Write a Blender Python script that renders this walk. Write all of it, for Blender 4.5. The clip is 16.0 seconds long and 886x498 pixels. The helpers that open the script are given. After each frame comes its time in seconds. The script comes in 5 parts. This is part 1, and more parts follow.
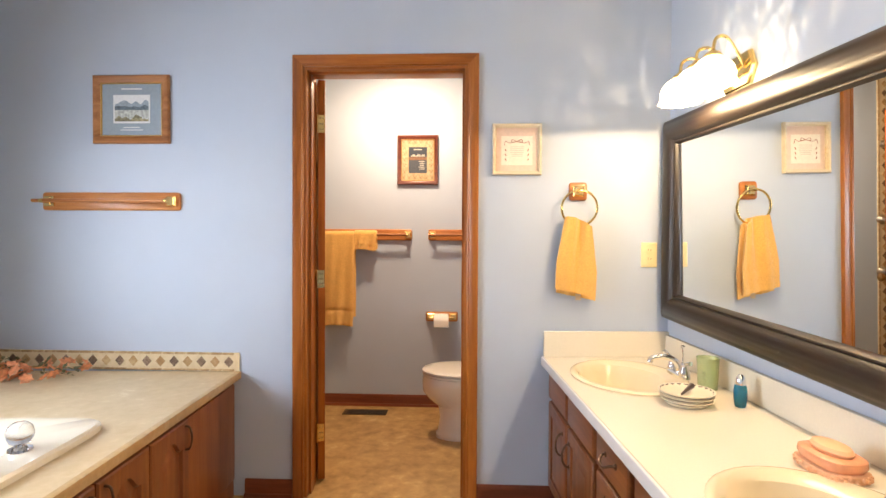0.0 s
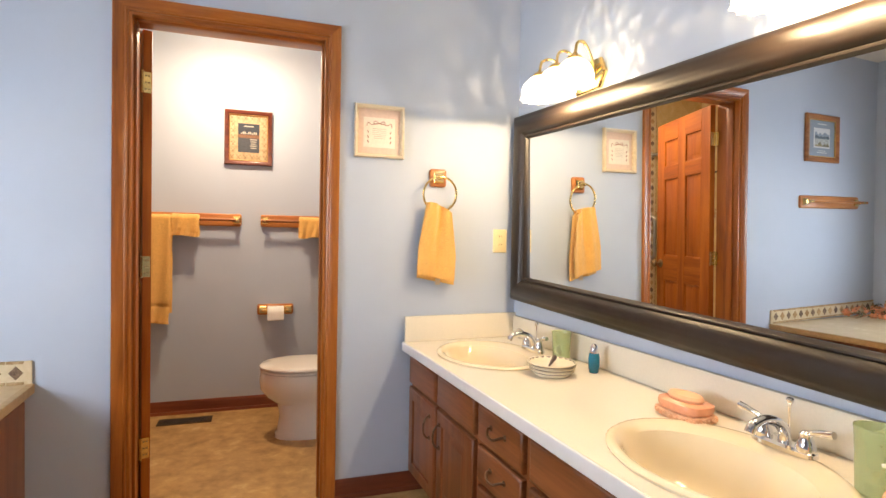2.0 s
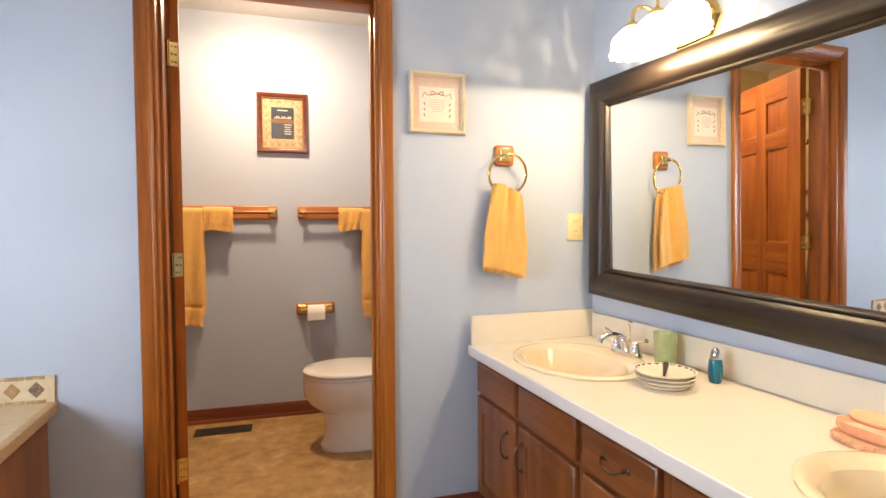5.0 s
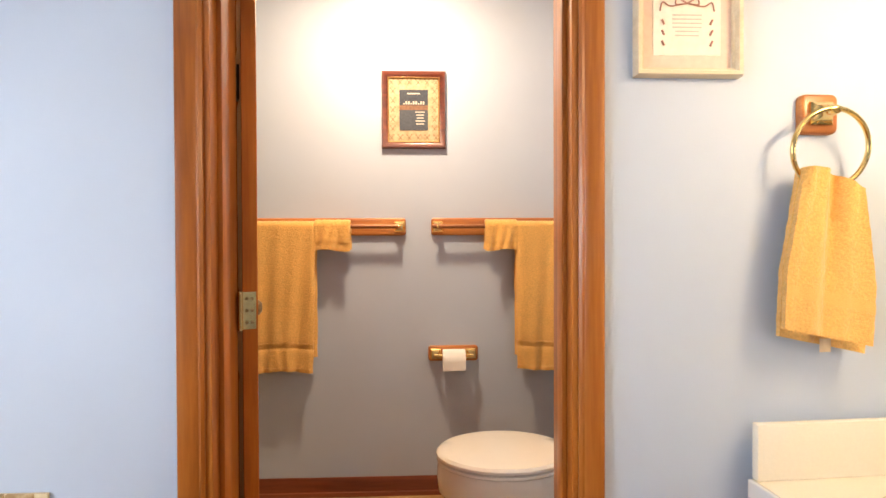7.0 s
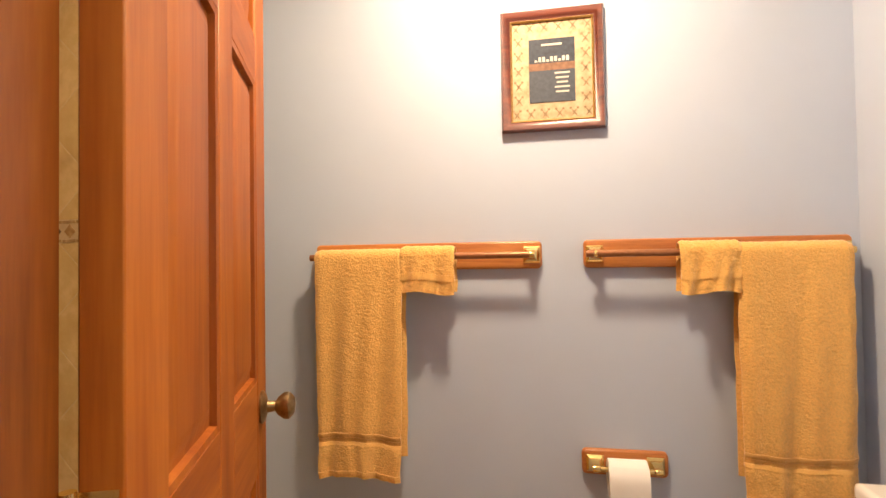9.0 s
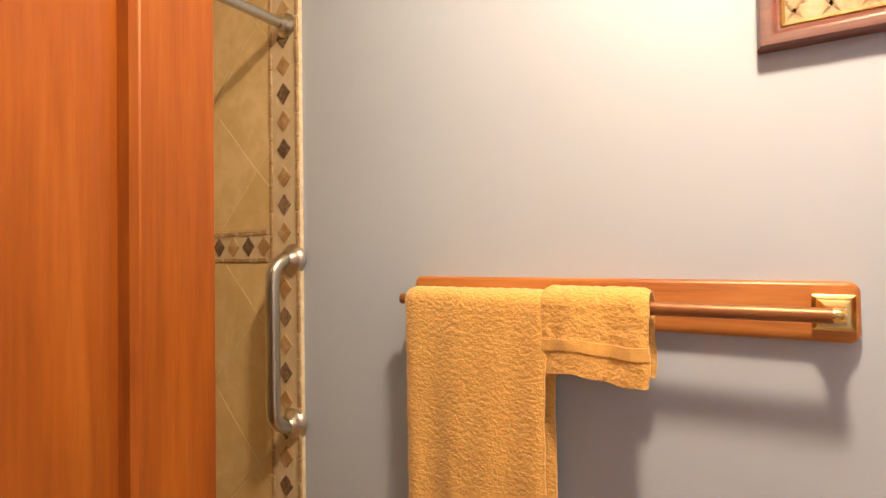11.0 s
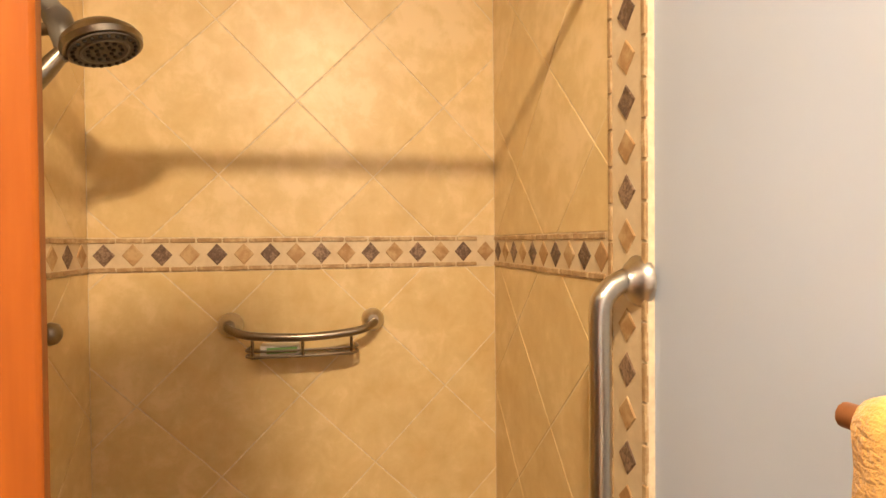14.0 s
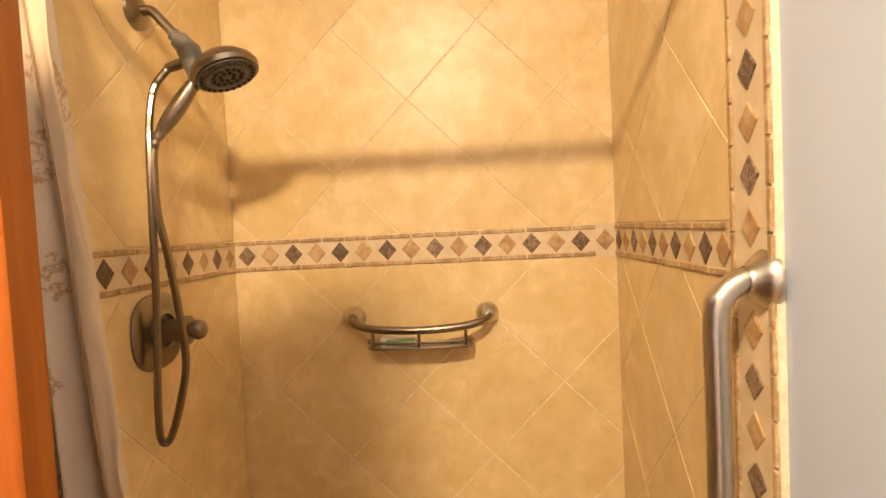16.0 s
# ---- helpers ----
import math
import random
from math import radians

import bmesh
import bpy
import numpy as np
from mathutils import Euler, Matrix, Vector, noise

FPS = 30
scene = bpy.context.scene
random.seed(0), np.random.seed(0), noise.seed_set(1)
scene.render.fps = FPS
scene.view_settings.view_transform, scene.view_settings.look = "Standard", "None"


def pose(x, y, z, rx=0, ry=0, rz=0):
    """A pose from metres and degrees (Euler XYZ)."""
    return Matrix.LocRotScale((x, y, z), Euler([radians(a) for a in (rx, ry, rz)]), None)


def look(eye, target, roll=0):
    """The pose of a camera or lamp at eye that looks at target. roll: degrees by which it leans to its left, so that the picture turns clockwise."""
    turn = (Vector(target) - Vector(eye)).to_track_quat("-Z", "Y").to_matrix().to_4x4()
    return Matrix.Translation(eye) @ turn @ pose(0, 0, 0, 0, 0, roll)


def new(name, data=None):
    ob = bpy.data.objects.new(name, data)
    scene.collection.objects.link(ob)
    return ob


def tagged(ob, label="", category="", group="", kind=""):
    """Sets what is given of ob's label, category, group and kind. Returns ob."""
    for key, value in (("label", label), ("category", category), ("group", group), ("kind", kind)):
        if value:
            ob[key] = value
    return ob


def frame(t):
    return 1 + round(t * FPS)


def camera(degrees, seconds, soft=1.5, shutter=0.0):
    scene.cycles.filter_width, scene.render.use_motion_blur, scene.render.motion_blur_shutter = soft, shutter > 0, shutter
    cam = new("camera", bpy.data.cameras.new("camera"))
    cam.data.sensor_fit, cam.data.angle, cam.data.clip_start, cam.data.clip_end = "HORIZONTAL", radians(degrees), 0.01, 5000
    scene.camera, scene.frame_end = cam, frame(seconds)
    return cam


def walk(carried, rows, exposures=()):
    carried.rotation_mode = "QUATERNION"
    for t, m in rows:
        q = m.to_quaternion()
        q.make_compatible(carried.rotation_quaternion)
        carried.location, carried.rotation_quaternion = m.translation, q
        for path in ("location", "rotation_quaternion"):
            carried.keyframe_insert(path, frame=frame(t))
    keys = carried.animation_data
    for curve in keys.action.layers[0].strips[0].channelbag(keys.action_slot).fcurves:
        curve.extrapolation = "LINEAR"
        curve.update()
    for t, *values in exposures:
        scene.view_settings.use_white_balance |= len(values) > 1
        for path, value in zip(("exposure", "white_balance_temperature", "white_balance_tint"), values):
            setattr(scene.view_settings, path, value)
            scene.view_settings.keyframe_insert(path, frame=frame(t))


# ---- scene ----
cam = camera(79.9, 16.0)
PATH = [
    (0, (0.581, 0.011, 1.233), (0.493, 2.008, 1.198), 0.3),
    (0.5, (0.51, 0.082, 1.207), (0.616, 2.079, 1.166), 0.5),
    (1, (0.458, 0.134, 1.195), (0.751, 2.112, 1.156), 0.7),
    (1.5, (0.4, 0.128, 1.201), (0.879, 2.069, 1.16), 0.9),
    (2, (0.322, 0.112, 1.185), (0.965, 2.005, 1.138), 1.1),
    (2.5, (0.27, 0.09, 1.164), (1.057, 1.927, 1.101), 1.0),
    (3, (0.217, 0.082, 1.152), (1.103, 1.873, 1.068), 0.9),
    (3.2, (0.205, 0.1, 1.132), (1.126, 1.873, 1.052), 0.7),
    (5.5, (0.256, 0.661, 1.173), (0.661, 2.618, 1.11), -0.3),
    (6, (0.244, 0.897, 1.183), (0.522, 2.877, 1.134), -0.1),
    (6.5, (0.241, 1.139, 1.191), (0.432, 3.129, 1.154), -0.1),
    (7, (0.255, 1.388, 1.189), (0.337, 3.386, 1.167), -0.2),
    (7.5, (0.288, 1.651, 1.222), (0.247, 3.651, 1.214), -0.4),
    (8, (0.288, 1.889, 1.244), (0.102, 3.881, 1.257), -0.4),
    (8.2, (0.266, 1.972, 1.24), (0.049, 3.96, 1.268), -0.4),
    (10.3, (0.155, 2.778, 1.322), (-0.672, 4.599, 1.346), -1.0),
    (10.5, (0.134, 2.849, 1.335), (-0.767, 4.635, 1.354), -0.8),
    (11, (0.089, 3.001, 1.349), (-0.975, 4.694, 1.374), -0.7),
    (11.5, (0.049, 3.1, 1.36), (-1.177, 4.68, 1.384), -0.2),
    (12, (0.003, 3.215, 1.367), (-1.433, 4.607, 1.388), -0.0),
    (12.5, (-0.05, 3.311, 1.388), (-1.672, 4.48, 1.379), -0.1),
    (13, (-0.104, 3.374, 1.384), (-1.877, 4.3, 1.37), -0.2),
    (13.5, (-0.163, 3.416, 1.395), (-2.045, 4.094, 1.369), -0.5),
    (14, (-0.193, 3.435, 1.405), (-2.145, 3.868, 1.375), -0.5),
    (14.5, (-0.202, 3.491, 1.439), (-2.193, 3.672, 1.389), -0.7),
    (15, (-0.21, 3.517, 1.443), (-2.21, 3.495, 1.386), -0.8),
    (15.5, (-0.205, 3.513, 1.432), (-2.201, 3.422, 1.369), -1.8),
    (16, (-0.208, 3.517, 1.429), (-2.204, 3.411, 1.347), -2.8),
]
walk(cam, [(t, look(eye, target, roll)) for t, eye, target, roll in PATH],
     [(0, 0.08), (0.8, 0.0), (3.0, -0.02), (5.5, 0.02), (8.0, 0.2), (10.3, 0.16), (11.0, 0.14), (12.5, 0.47), (13.5, 0.66), (14.5, 0.82), (16.0, 0.92)])

# ---- world and lights ----
world = bpy.data.worlds.new("world")
scene.world = world
world.use_nodes = True
wn = world.node_tree.nodes
sky = wn.new("ShaderNodeTexSky")
sky.sky_type, sky.sun_disc = "NISHITA", False
sky.sun_elevation, sky.sun_rotation = radians(40), radians(200)
wn["Background"].inputs[1].default_value = 0.12
world.node_tree.links.new(sky.outputs[0], wn["Background"].inputs[0])


def lamp(name, kind, place, watts, colour, size=0.05, size_y=None, aim=None):
    data = bpy.data.lights.new(name, kind)
    data.energy, data.color = watts, colour
    if kind == "AREA":
        data.shape, data.size, data.size_y = "RECTANGLE", size, size_y or size
    else:
        data.shadow_soft_size = size
    ob = new(name, data)
    ob.matrix_world = look(place, aim) if aim else Matrix.Translation(place)
    return ob


DAY, WARM, BULB = (0.82, 0.89, 1.0), (1.0, 0.72, 0.41), (1.0, 0.75, 0.50)
THETA = 0.055   # the long walls of the main room are slightly out of square
CORNER = Vector((1.51, 2.485, 0))
TURN_R = Matrix.Rotation(THETA, 4, "Z")


def van(u, v, z):
    """u metres out from the vanity wall, v metres from the door wall."""
    return CORNER + TURN_R.to_3x3() @ Vector((-u, -v, z))


DECK0 = Vector((-0.497, 2.485, 0))


def dck(a, v, z):
    """a metres in from the front edge of the bath deck, v metres from the door wall."""
    return DECK0 + TURN_R.to_3x3() @ Vector((-a, -v, z))


WINDOW_V = (0.80, 2.3)
lamp("daylight", "AREA", dck(1.36, 1.5, 1.5), 41, DAY, 1.3, 1.0, dck(0, 1.5, 1.25))
for v0 in (0.56, 1.54):
    for dv in (-0.118, 0, 0.118):
        lamp("vanity_bulb", "POINT", van(0.16, v0 + dv, 1.7495), 6.8, WARM, 0.003)
lamp("ceiling_bulb", "POINT", (0.12, 3.345, 2.40), 22, BULB, 0.055)
# Added down-facing fill at the bulb, evening its hot spot on the wall.
lamp("ceiling_down_fill", "AREA", (0.12, 3.345, 2.385), 21, BULB, 0.12, 0.12, (0.12, 3.3451, 0))

# ---- materials ----


def nodes_of(name):
    m = bpy.data.materials.new(name)
    m.use_nodes = True
    return m, m.node_tree.nodes, m.node_tree.links, m.node_tree.nodes["Principled BSDF"]


def coords(n, l, scale=(1, 1, 1), world_space=False):
    mp = n.new("ShaderNodeMapping")
    mp.inputs["Scale"].default_value = scale
    if world_space:
        src = n.new("ShaderNodeNewGeometry").outputs["Position"]
    else:
        src = n.new("ShaderNodeTexCoord").outputs["Object"]
    l.new(src, mp.inputs[0])
    return mp.outputs[0]


def noise_tex(n, l, vec, scale, detail=4, rough=0.5, dist=0.0):
    t = n.new("ShaderNodeTexNoise")
    t.inputs["Scale"].default_value, t.inputs["Detail"].default_value = scale, detail
    t.inputs["Roughness"].default_value, t.inputs["Distortion"].default_value = rough, dist
    l.new(vec, t.inputs["Vector"])
    return t.outputs[0]


def ramp(n, l, fac, stops):
    r = n.new("ShaderNodeValToRGB")
    while len(r.color_ramp.elements) < len(stops):
        r.color_ramp.elements.new(0.5)
    for e, (p, c) in zip(r.color_ramp.elements, stops):
        e.position, e.color = p, (*c, 1)
    l.new(fac, r.inputs[0])
    return r.outputs[0]


def bump(n, l, p, height, strength, distance=0.002):
    b = n.new("ShaderNodeBump")
    b.inputs["Strength"].default_value, b.inputs["Distance"].default_value = strength, distance
    l.new(height, b.inputs["Height"])
    l.new(b.outputs[0], p.inputs["Normal"])


def plain(name, colour, rough=0.5, metal=0.0, var=0.06, scale=20, bumpy=0.0, bscale=300, **more):
    m, n, l, p = nodes_of(name)
    vec = coords(n, l, world_space=True)
    f = noise_tex(n, l, vec, scale, 5)
    lo = tuple(c * (1 - var) for c in colour)
    hi = tuple(min(1, c * (1 + var)) for c in colour)
    l.new(ramp(n, l, f, [(0.3, lo), (0.7, hi)]), p.inputs["Base Color"])
    p.inputs["Roughness"].default_value, p.inputs["Metallic"].default_value = rough, metal
    for key, value in more.items():
        p.inputs[key.replace("_", " ")].default_value = value
    if bumpy:
        bump(n, l, p, noise_tex(n, l, vec, bscale, 3), bumpy)
    return m


def wood(name, dark, mid, light, axis="z", rough=0.35, fine=1.0, coat=0.12, gloss=0.5):
    m, n, l, p = nodes_of(name)
    sc = {"z": (1, 1, 0.06), "x": (0.06, 1, 1), "y": (1, 0.06, 1)}[axis]
    vec = coords(n, l, sc)
    info = n.new("ShaderNodeObjectInfo")
    add = n.new("ShaderNodeVectorMath")
    add.operation = "MULTIPLY_ADD"
    l.new(info.outputs["Random"], add.inputs[0])
    add.inputs[1].default_value = (9, 7, 5)
    l.new(vec, add.inputs[2])
    a = noise_tex(n, l, add.outputs[0], 9 * fine, 5, 0.55, 1.2)
    b = noise_tex(n, l, add.outputs[0], 120 * fine, 3, 0.6)
    mix = n.new("ShaderNodeMath")
    mix.operation = "MULTIPLY_ADD"
    l.new(b, mix.inputs[0])
    mix.inputs[1].default_value = 0.35
    l.new(a, mix.inputs[2])
    l.new(ramp(n, l, mix.outputs[0], [(0.45, dark), (0.66, mid), (0.88, light)]), p.inputs["Base Color"])
    p.inputs["Roughness"].default_value = rough
    p.inputs["Specular IOR Level"].default_value = gloss
    p.inputs["Coat Weight"].default_value, p.inputs["Coat Roughness"].default_value = coat, 0.25
    bump(n, l, p, b, 0.08, 0.001)
    return m


def mottled(name, stops, scale, rough, bumpy=0.15, rnd=False, world_space=True, big=3.0):
    m, n, l, p = nodes_of(name)
    vec = coords(n, l, world_space=world_space)
    a = noise_tex(n, l, vec, scale, 8, 0.62, 0.25)
    b = noise_tex(n, l, vec, scale / big, 3, 0.5)
    mix = n.new("ShaderNodeMath")
    mix.operation = "MULTIPLY_ADD"
    l.new(b, mix.inputs[0])
    mix.inputs[1].default_value = 0.5
    l.new(a, mix.inputs[2])
    out = mix.outputs[0]
    if rnd:
        info = n.new("ShaderNodeObjectInfo")
        r2 = n.new("ShaderNodeMath")
        r2.operation = "MULTIPLY_ADD"
        l.new(info.outputs["Random"], r2.inputs[0])
        r2.inputs[1].default_value = 0.16
        l.new(out, r2.inputs[2])
        out = r2.outputs[0]
    l.new(ramp(n, l, out, stops), p.inputs["Base Color"])
    p.inputs["Roughness"].default_value = rough
    bump(n, l, p, a, bumpy, 0.002)
    return m


def cloth(name, colour, scale=420, strength=0.9):
    m, n, l, p = nodes_of(name)
    vec = coords(n, l)
    f = noise_tex(n, l, vec, scale, 2, 0.7)
    g = noise_tex(n, l, vec, 14, 4)
    mix = n.new("ShaderNodeMath")
    mix.operation = "MULTIPLY_ADD"
    l.new(f, mix.inputs[0])
    mix.inputs[1].default_value = 0.75
    half = n.new("ShaderNodeMath")
    half.operation = "MULTIPLY"
    half.inputs[1].default_value = 0.2
    l.new(g, half.inputs[0])
    l.new(half.outputs[0], mix.inputs[2])
    l.new(ramp(n, l, mix.outputs[0], [(0.32, tuple(c * 0.80 for c in colour)), (0.62, tuple(min(1, c * 1.04) for c in colour))]), p.inputs["Base Color"])
    p.inputs["Roughness"].default_value = 0.95
    p.inputs["Sheen Weight"].default_value = 0.4
    tuft = noise_tex(n, l, coords(n, l, (1.0, 1.0, 1.6)), scale * 0.42, 3, 0.6)
    pile = n.new("ShaderNodeMath")
    pile.operation = "MULTIPLY_ADD"
    l.new(tuft, pile.inputs[0])
    pile.inputs[1].default_value = 1.3
    l.new(f, pile.inputs[2])
    bump(n, l, p, pile.outputs[0], strength, 0.004)
    return m


def glass(name, colour, rough=0.05, trans=0.9, ior=1.45):
    m, n, l, p = nodes_of(name)
    p.inputs["Base Color"].default_value = (*colour, 1)
    p.inputs["Roughness"].default_value = rough
    p.inputs["Transmission Weight"].default_value, p.inputs["IOR"].default_value = trans, ior
    return m


WALL = plain("blue_wall_paint", (0.485, 0.55, 0.665), 0.6, var=0.02, scale=3, bumpy=0.06, bscale=220)
CEIL = plain("ceiling_paint", (0.84, 0.82, 0.78), 0.85, var=0.03, scale=6, bumpy=0.35, bscale=120)
TRIM = wood("oak_trim", (0.18, 0.046, 0.006), (0.33, 0.098, 0.013), (0.45, 0.16, 0.025), "z")
TRIM_X = wood("oak_trim_level", (0.18, 0.046, 0.006), (0.33, 0.098, 0.013), (0.45, 0.16, 0.025), "x")
TRIM_Y = wood("oak_trim_deep", (0.18, 0.046, 0.006), (0.33, 0.098, 0.013), (0.45, 0.16, 0.025), "y")
BASE = wood("dark_baseboard", (0.13, 0.03, 0.012), (0.20, 0.05, 0.02), (0.27, 0.075, 0.03), "x")
BASE_Y = wood("dark_baseboard_deep", (0.13, 0.03, 0.012), (0.20, 0.05, 0.02), (0.27, 0.075, 0.03), "y")
CAB = wood("cabinet_oak", (0.105, 0.030, 0.008), (0.18, 0.056, 0.015), (0.27, 0.09, 0.028), "z")
CAB_Y = wood("cabinet_oak_level", (0.105, 0.030, 0.008), (0.18, 0.056, 0.015), (0.27, 0.09, 0.028), "y")
DOORW = wood("door_fir", (0.19, 0.042, 0.004), (0.30, 0.078, 0.007), (0.40, 0.125, 0.014), "z", coat=0.0, rough=0.5, gloss=0.22)
PLAQUE = wood("plaque_oak", (0.28, 0.085, 0.018), (0.45, 0.16, 0.036), (0.58, 0.24, 0.06), "x", fine=2)
MAHOG = wood("mahogany_frame", (0.06, 0.012, 0.006), (0.11, 0.022, 0.01), (0.19, 0.04, 0.015), "x", fine=2, coat=0.6)
PICW = wood("picture_frame_oak", (0.22, 0.075, 0.02), (0.36, 0.14, 0.04), (0.48, 0.21, 0.07), "x", fine=2)
PALEW = wood("pale_frame_wood", (0.62, 0.50, 0.33), (0.70, 0.58, 0.40), (0.78, 0.68, 0.50), "x", fine=2)
FLOOR = mottled("vinyl_floor", [(0.45, (0.20, 0.105, 0.030)), (0.66, (0.35, 0.20, 0.066)), (0.86, (0.47, 0.285, 0.105)), (1.0, (0.58, 0.40, 0.19))], 13, 0.42, 0.05)
TILE = mottled("travertine_tile", [(0.40, (0.52, 0.35, 0.145)), (0.58, (0.67, 0.485, 0.215)), (0.85, (0.74, 0.565, 0.275)), (1.05, (0.82, 0.64, 0.36))], 16, 0.38, 0.10, rnd=True)
GROUT = plain("grout", (0.78, 0.66, 0.46), 0.9, var=0.15, scale=60, bumpy=0.3)
CREAM = mottled("cream_border_stone", [(0.45, (0.60, 0.47, 0.28)), (1.0, (0.75, 0.62, 0.41))], 30, 0.5, 0.2)
TAN = mottled("tan_diamond_stone", [(0.5, (0.28, 0.15, 0.06)), (0.8, (0.42, 0.25, 0.105)), (1.1, (0.56, 0.39, 0.20))], 40, 0.55, 0.3, rnd=True)
DARK = mottled("dark_diamond_stone", [(0.5, (0.055, 0.032, 0.02)), (0.8, (0.15, 0.09, 0.055)), (1.0, (0.34, 0.23, 0.15))], 190, 0.45, 0.9, rnd=True)
LINER = mottled("liner_stone", [(0.45, (0.26, 0.155, 0.065)), (0.8, (0.42, 0.27, 0.125)), (1.1, (0.58, 0.42, 0.23))], 60, 0.5, 0.5, rnd=True)
LAM = plain("cream_laminate", (0.80, 0.73, 0.60), 0.22, var=0.02, scale=150)
DECKM = mottled("beige_deck_laminate", [(0.45, (0.54, 0.41, 0.24)), (0.9, (0.63, 0.50, 0.32)), (1.0, (0.70, 0.58, 0.40))], 24, 0.5, 0.02)
SINKM = plain("bisque_porcelain", (0.80, 0.68, 0.47), 0.08, var=0.01, Coat_Weight=0.5)
DECKW = wood("bath_panel_oak", (0.14, 0.038, 0.010), (0.22, 0.068, 0.018), (0.31, 0.11, 0.032), "z")
TUBM = plain("white_acrylic", (0.82, 0.73, 0.58), 0.15, var=0.01)
WHITE = plain("white_porcelain", (0.80, 0.76, 0.68), 0.1, var=0.01, Coat_Weight=0.5)
CHROME = plain("chrome", (0.80, 0.80, 0.82), 0.07, 1.0, var=0.02)
NICKEL = plain("brushed_nickel", (0.27, 0.23, 0.18), 0.30, 1.0, var=0.08, scale=200)
STEEL = plain("satin_steel", (0.60, 0.55, 0.46), 0.28, 1.0, var=0.05, scale=200)
BRASS = plain("polished_brass", (0.85, 0.62, 0.25), 0.16, 1.0, var=0.06, scale=90)
ABRASS = plain("aged_brass", (0.34, 0.24, 0.12), 0.38, 1.0, var=0.2, scale=120)
BRONZE = plain("dark_bronze", (0.17, 0.11, 0.07), 0.32, 0.9, var=0.2, scale=90)
MIRR = plain("mirror_silver", (0.86, 0.88, 0.88), 0.0, 1.0, var=0.0)
BLACKF = mottled("dark_bronze_frame", [(0.45, (0.010, 0.006, 0.004)), (0.85, (0.020, 0.012, 0.007)), (1.1, (0.045, 0.026, 0.013))], 5, 0.40, 0.006)
GOLD = plain("gilt_edge", (0.62, 0.40, 0.14), 0.3, 0.8, var=0.15, scale=150)
TOWEL = cloth("gold_terry", (0.82, 0.46, 0.12), 190, 0.6)
BAND = cloth("gold_woven_band", (0.83, 0.47, 0.125), 700, 0.2)
RAILM = plain("dark_copper_rail", (0.30, 0.12, 0.045), 0.38, 0.35, var=0.12, scale=60)
PAPER = plain("white_paper", (0.85, 0.82, 0.76), 0.9, var=0.02, bumpy=0.1)
IVORY = plain("ivory_plastic", (0.82, 0.68, 0.38), 0.35, var=0.01)
# Black of hook and toe kick, also painted-in dark of vent and slots.
BLACK = plain("black_and_gap_shade", (0.015, 0.013, 0.012), 0.6, var=0.1)
GREEN = plain("green_frosted_plastic", (0.74, 0.83, 0.52), 0.25, var=0.03, Transmission_Weight=0.7)
TEAL = plain("teal_glass", (0.010, 0.20, 0.34), 0.1, var=0.1, Transmission_Weight=0.3)
PEACH = plain("peach_ceramic", (0.80, 0.36, 0.20), 0.22, var=0.06, scale=60)
SOAP = plain("pale_soap", (0.87, 0.48, 0.27), 0.5, var=0.04)
WICKER = plain("peach_wicker", (0.78, 0.44, 0.26), 0.75, var=0.10, scale=120, bumpy=0.3, bscale=260)
DISH = plain("cream_stoneware", (0.78, 0.70, 0.55), 0.3, var=0.03)
DISHP = plain("dark_glaze_pattern", (0.07, 0.045, 0.04), 0.35, var=0.2)
CLEARG = glass("clear_acrylic", (0.95, 0.97, 1.0))
PANE = glass("window_glass", (1, 1, 1), 0.0, 1.0, 1.05)
CURT = mottled("cream_printed_curtain", [(0.60, (0.68, 0.59, 0.47)), (0.70, (0.66, 0.56, 0.43)), (0.715, (0.42, 0.27, 0.14)), (0.73, (0.68, 0.58, 0.45)), (0.95, (0.74, 0.65, 0.53))], 4.5, 0.8, 0.03)
HEM = plain("cream_hem", (0.68, 0.54, 0.36), 0.85, var=0.05, bumpy=0.3)
LACE = plain("white_valance_cloth", (0.80, 0.78, 0.74), 0.9, var=0.05, bumpy=0.4)
PEACHF = plain("peach_silk_petals", (0.75, 0.32, 0.16), 0.7, var=0.3, scale=60)
LEAF = plain("dull_leaves", (0.12, 0.12, 0.05), 0.6, var=0.3, scale=60)
VENT = plain("bronze_vent", (0.07, 0.045, 0.025), 0.5, 0.6, var=0.2)

bulb_glass, bn, bl, bp = nodes_of("lit_ribbed_glass")
bp.inputs["Base Color"].default_value = (0.9, 0.85, 0.75, 1)
bp.inputs["Roughness"].default_value = 0.25
bp.inputs["Emission Color"].default_value = (1, 0.86, 0.62, 1)
bp.inputs["Emission Strength"].default_value = 6.0
clear = bn.new("ShaderNodeBsdfTransparent")
blend = bn.new("ShaderNodeMixShader")
ribs = bn.new("ShaderNodeTexVoronoi")
ribs.feature = "F1"
ribs.inputs["Scale"].default_value = 110
bl.new(coords(bn, bl, (1, 1, 0.45)), ribs.inputs["Vector"])
cut = ramp(bn, bl, ribs.outputs["Distance"], [(0.26, (0.95, 0.95, 0.95)), (0.40, (0.07, 0.07, 0.07))])
bl.new(cut, blend.inputs[0])
bl.new(bp.outputs[0], blend.inputs[1])
bl.new(clear.outputs[0], blend.inputs[2])
bl.new(blend.outputs[0], bn["Material Output"].inputs[0])

# ---- mesh helpers ----


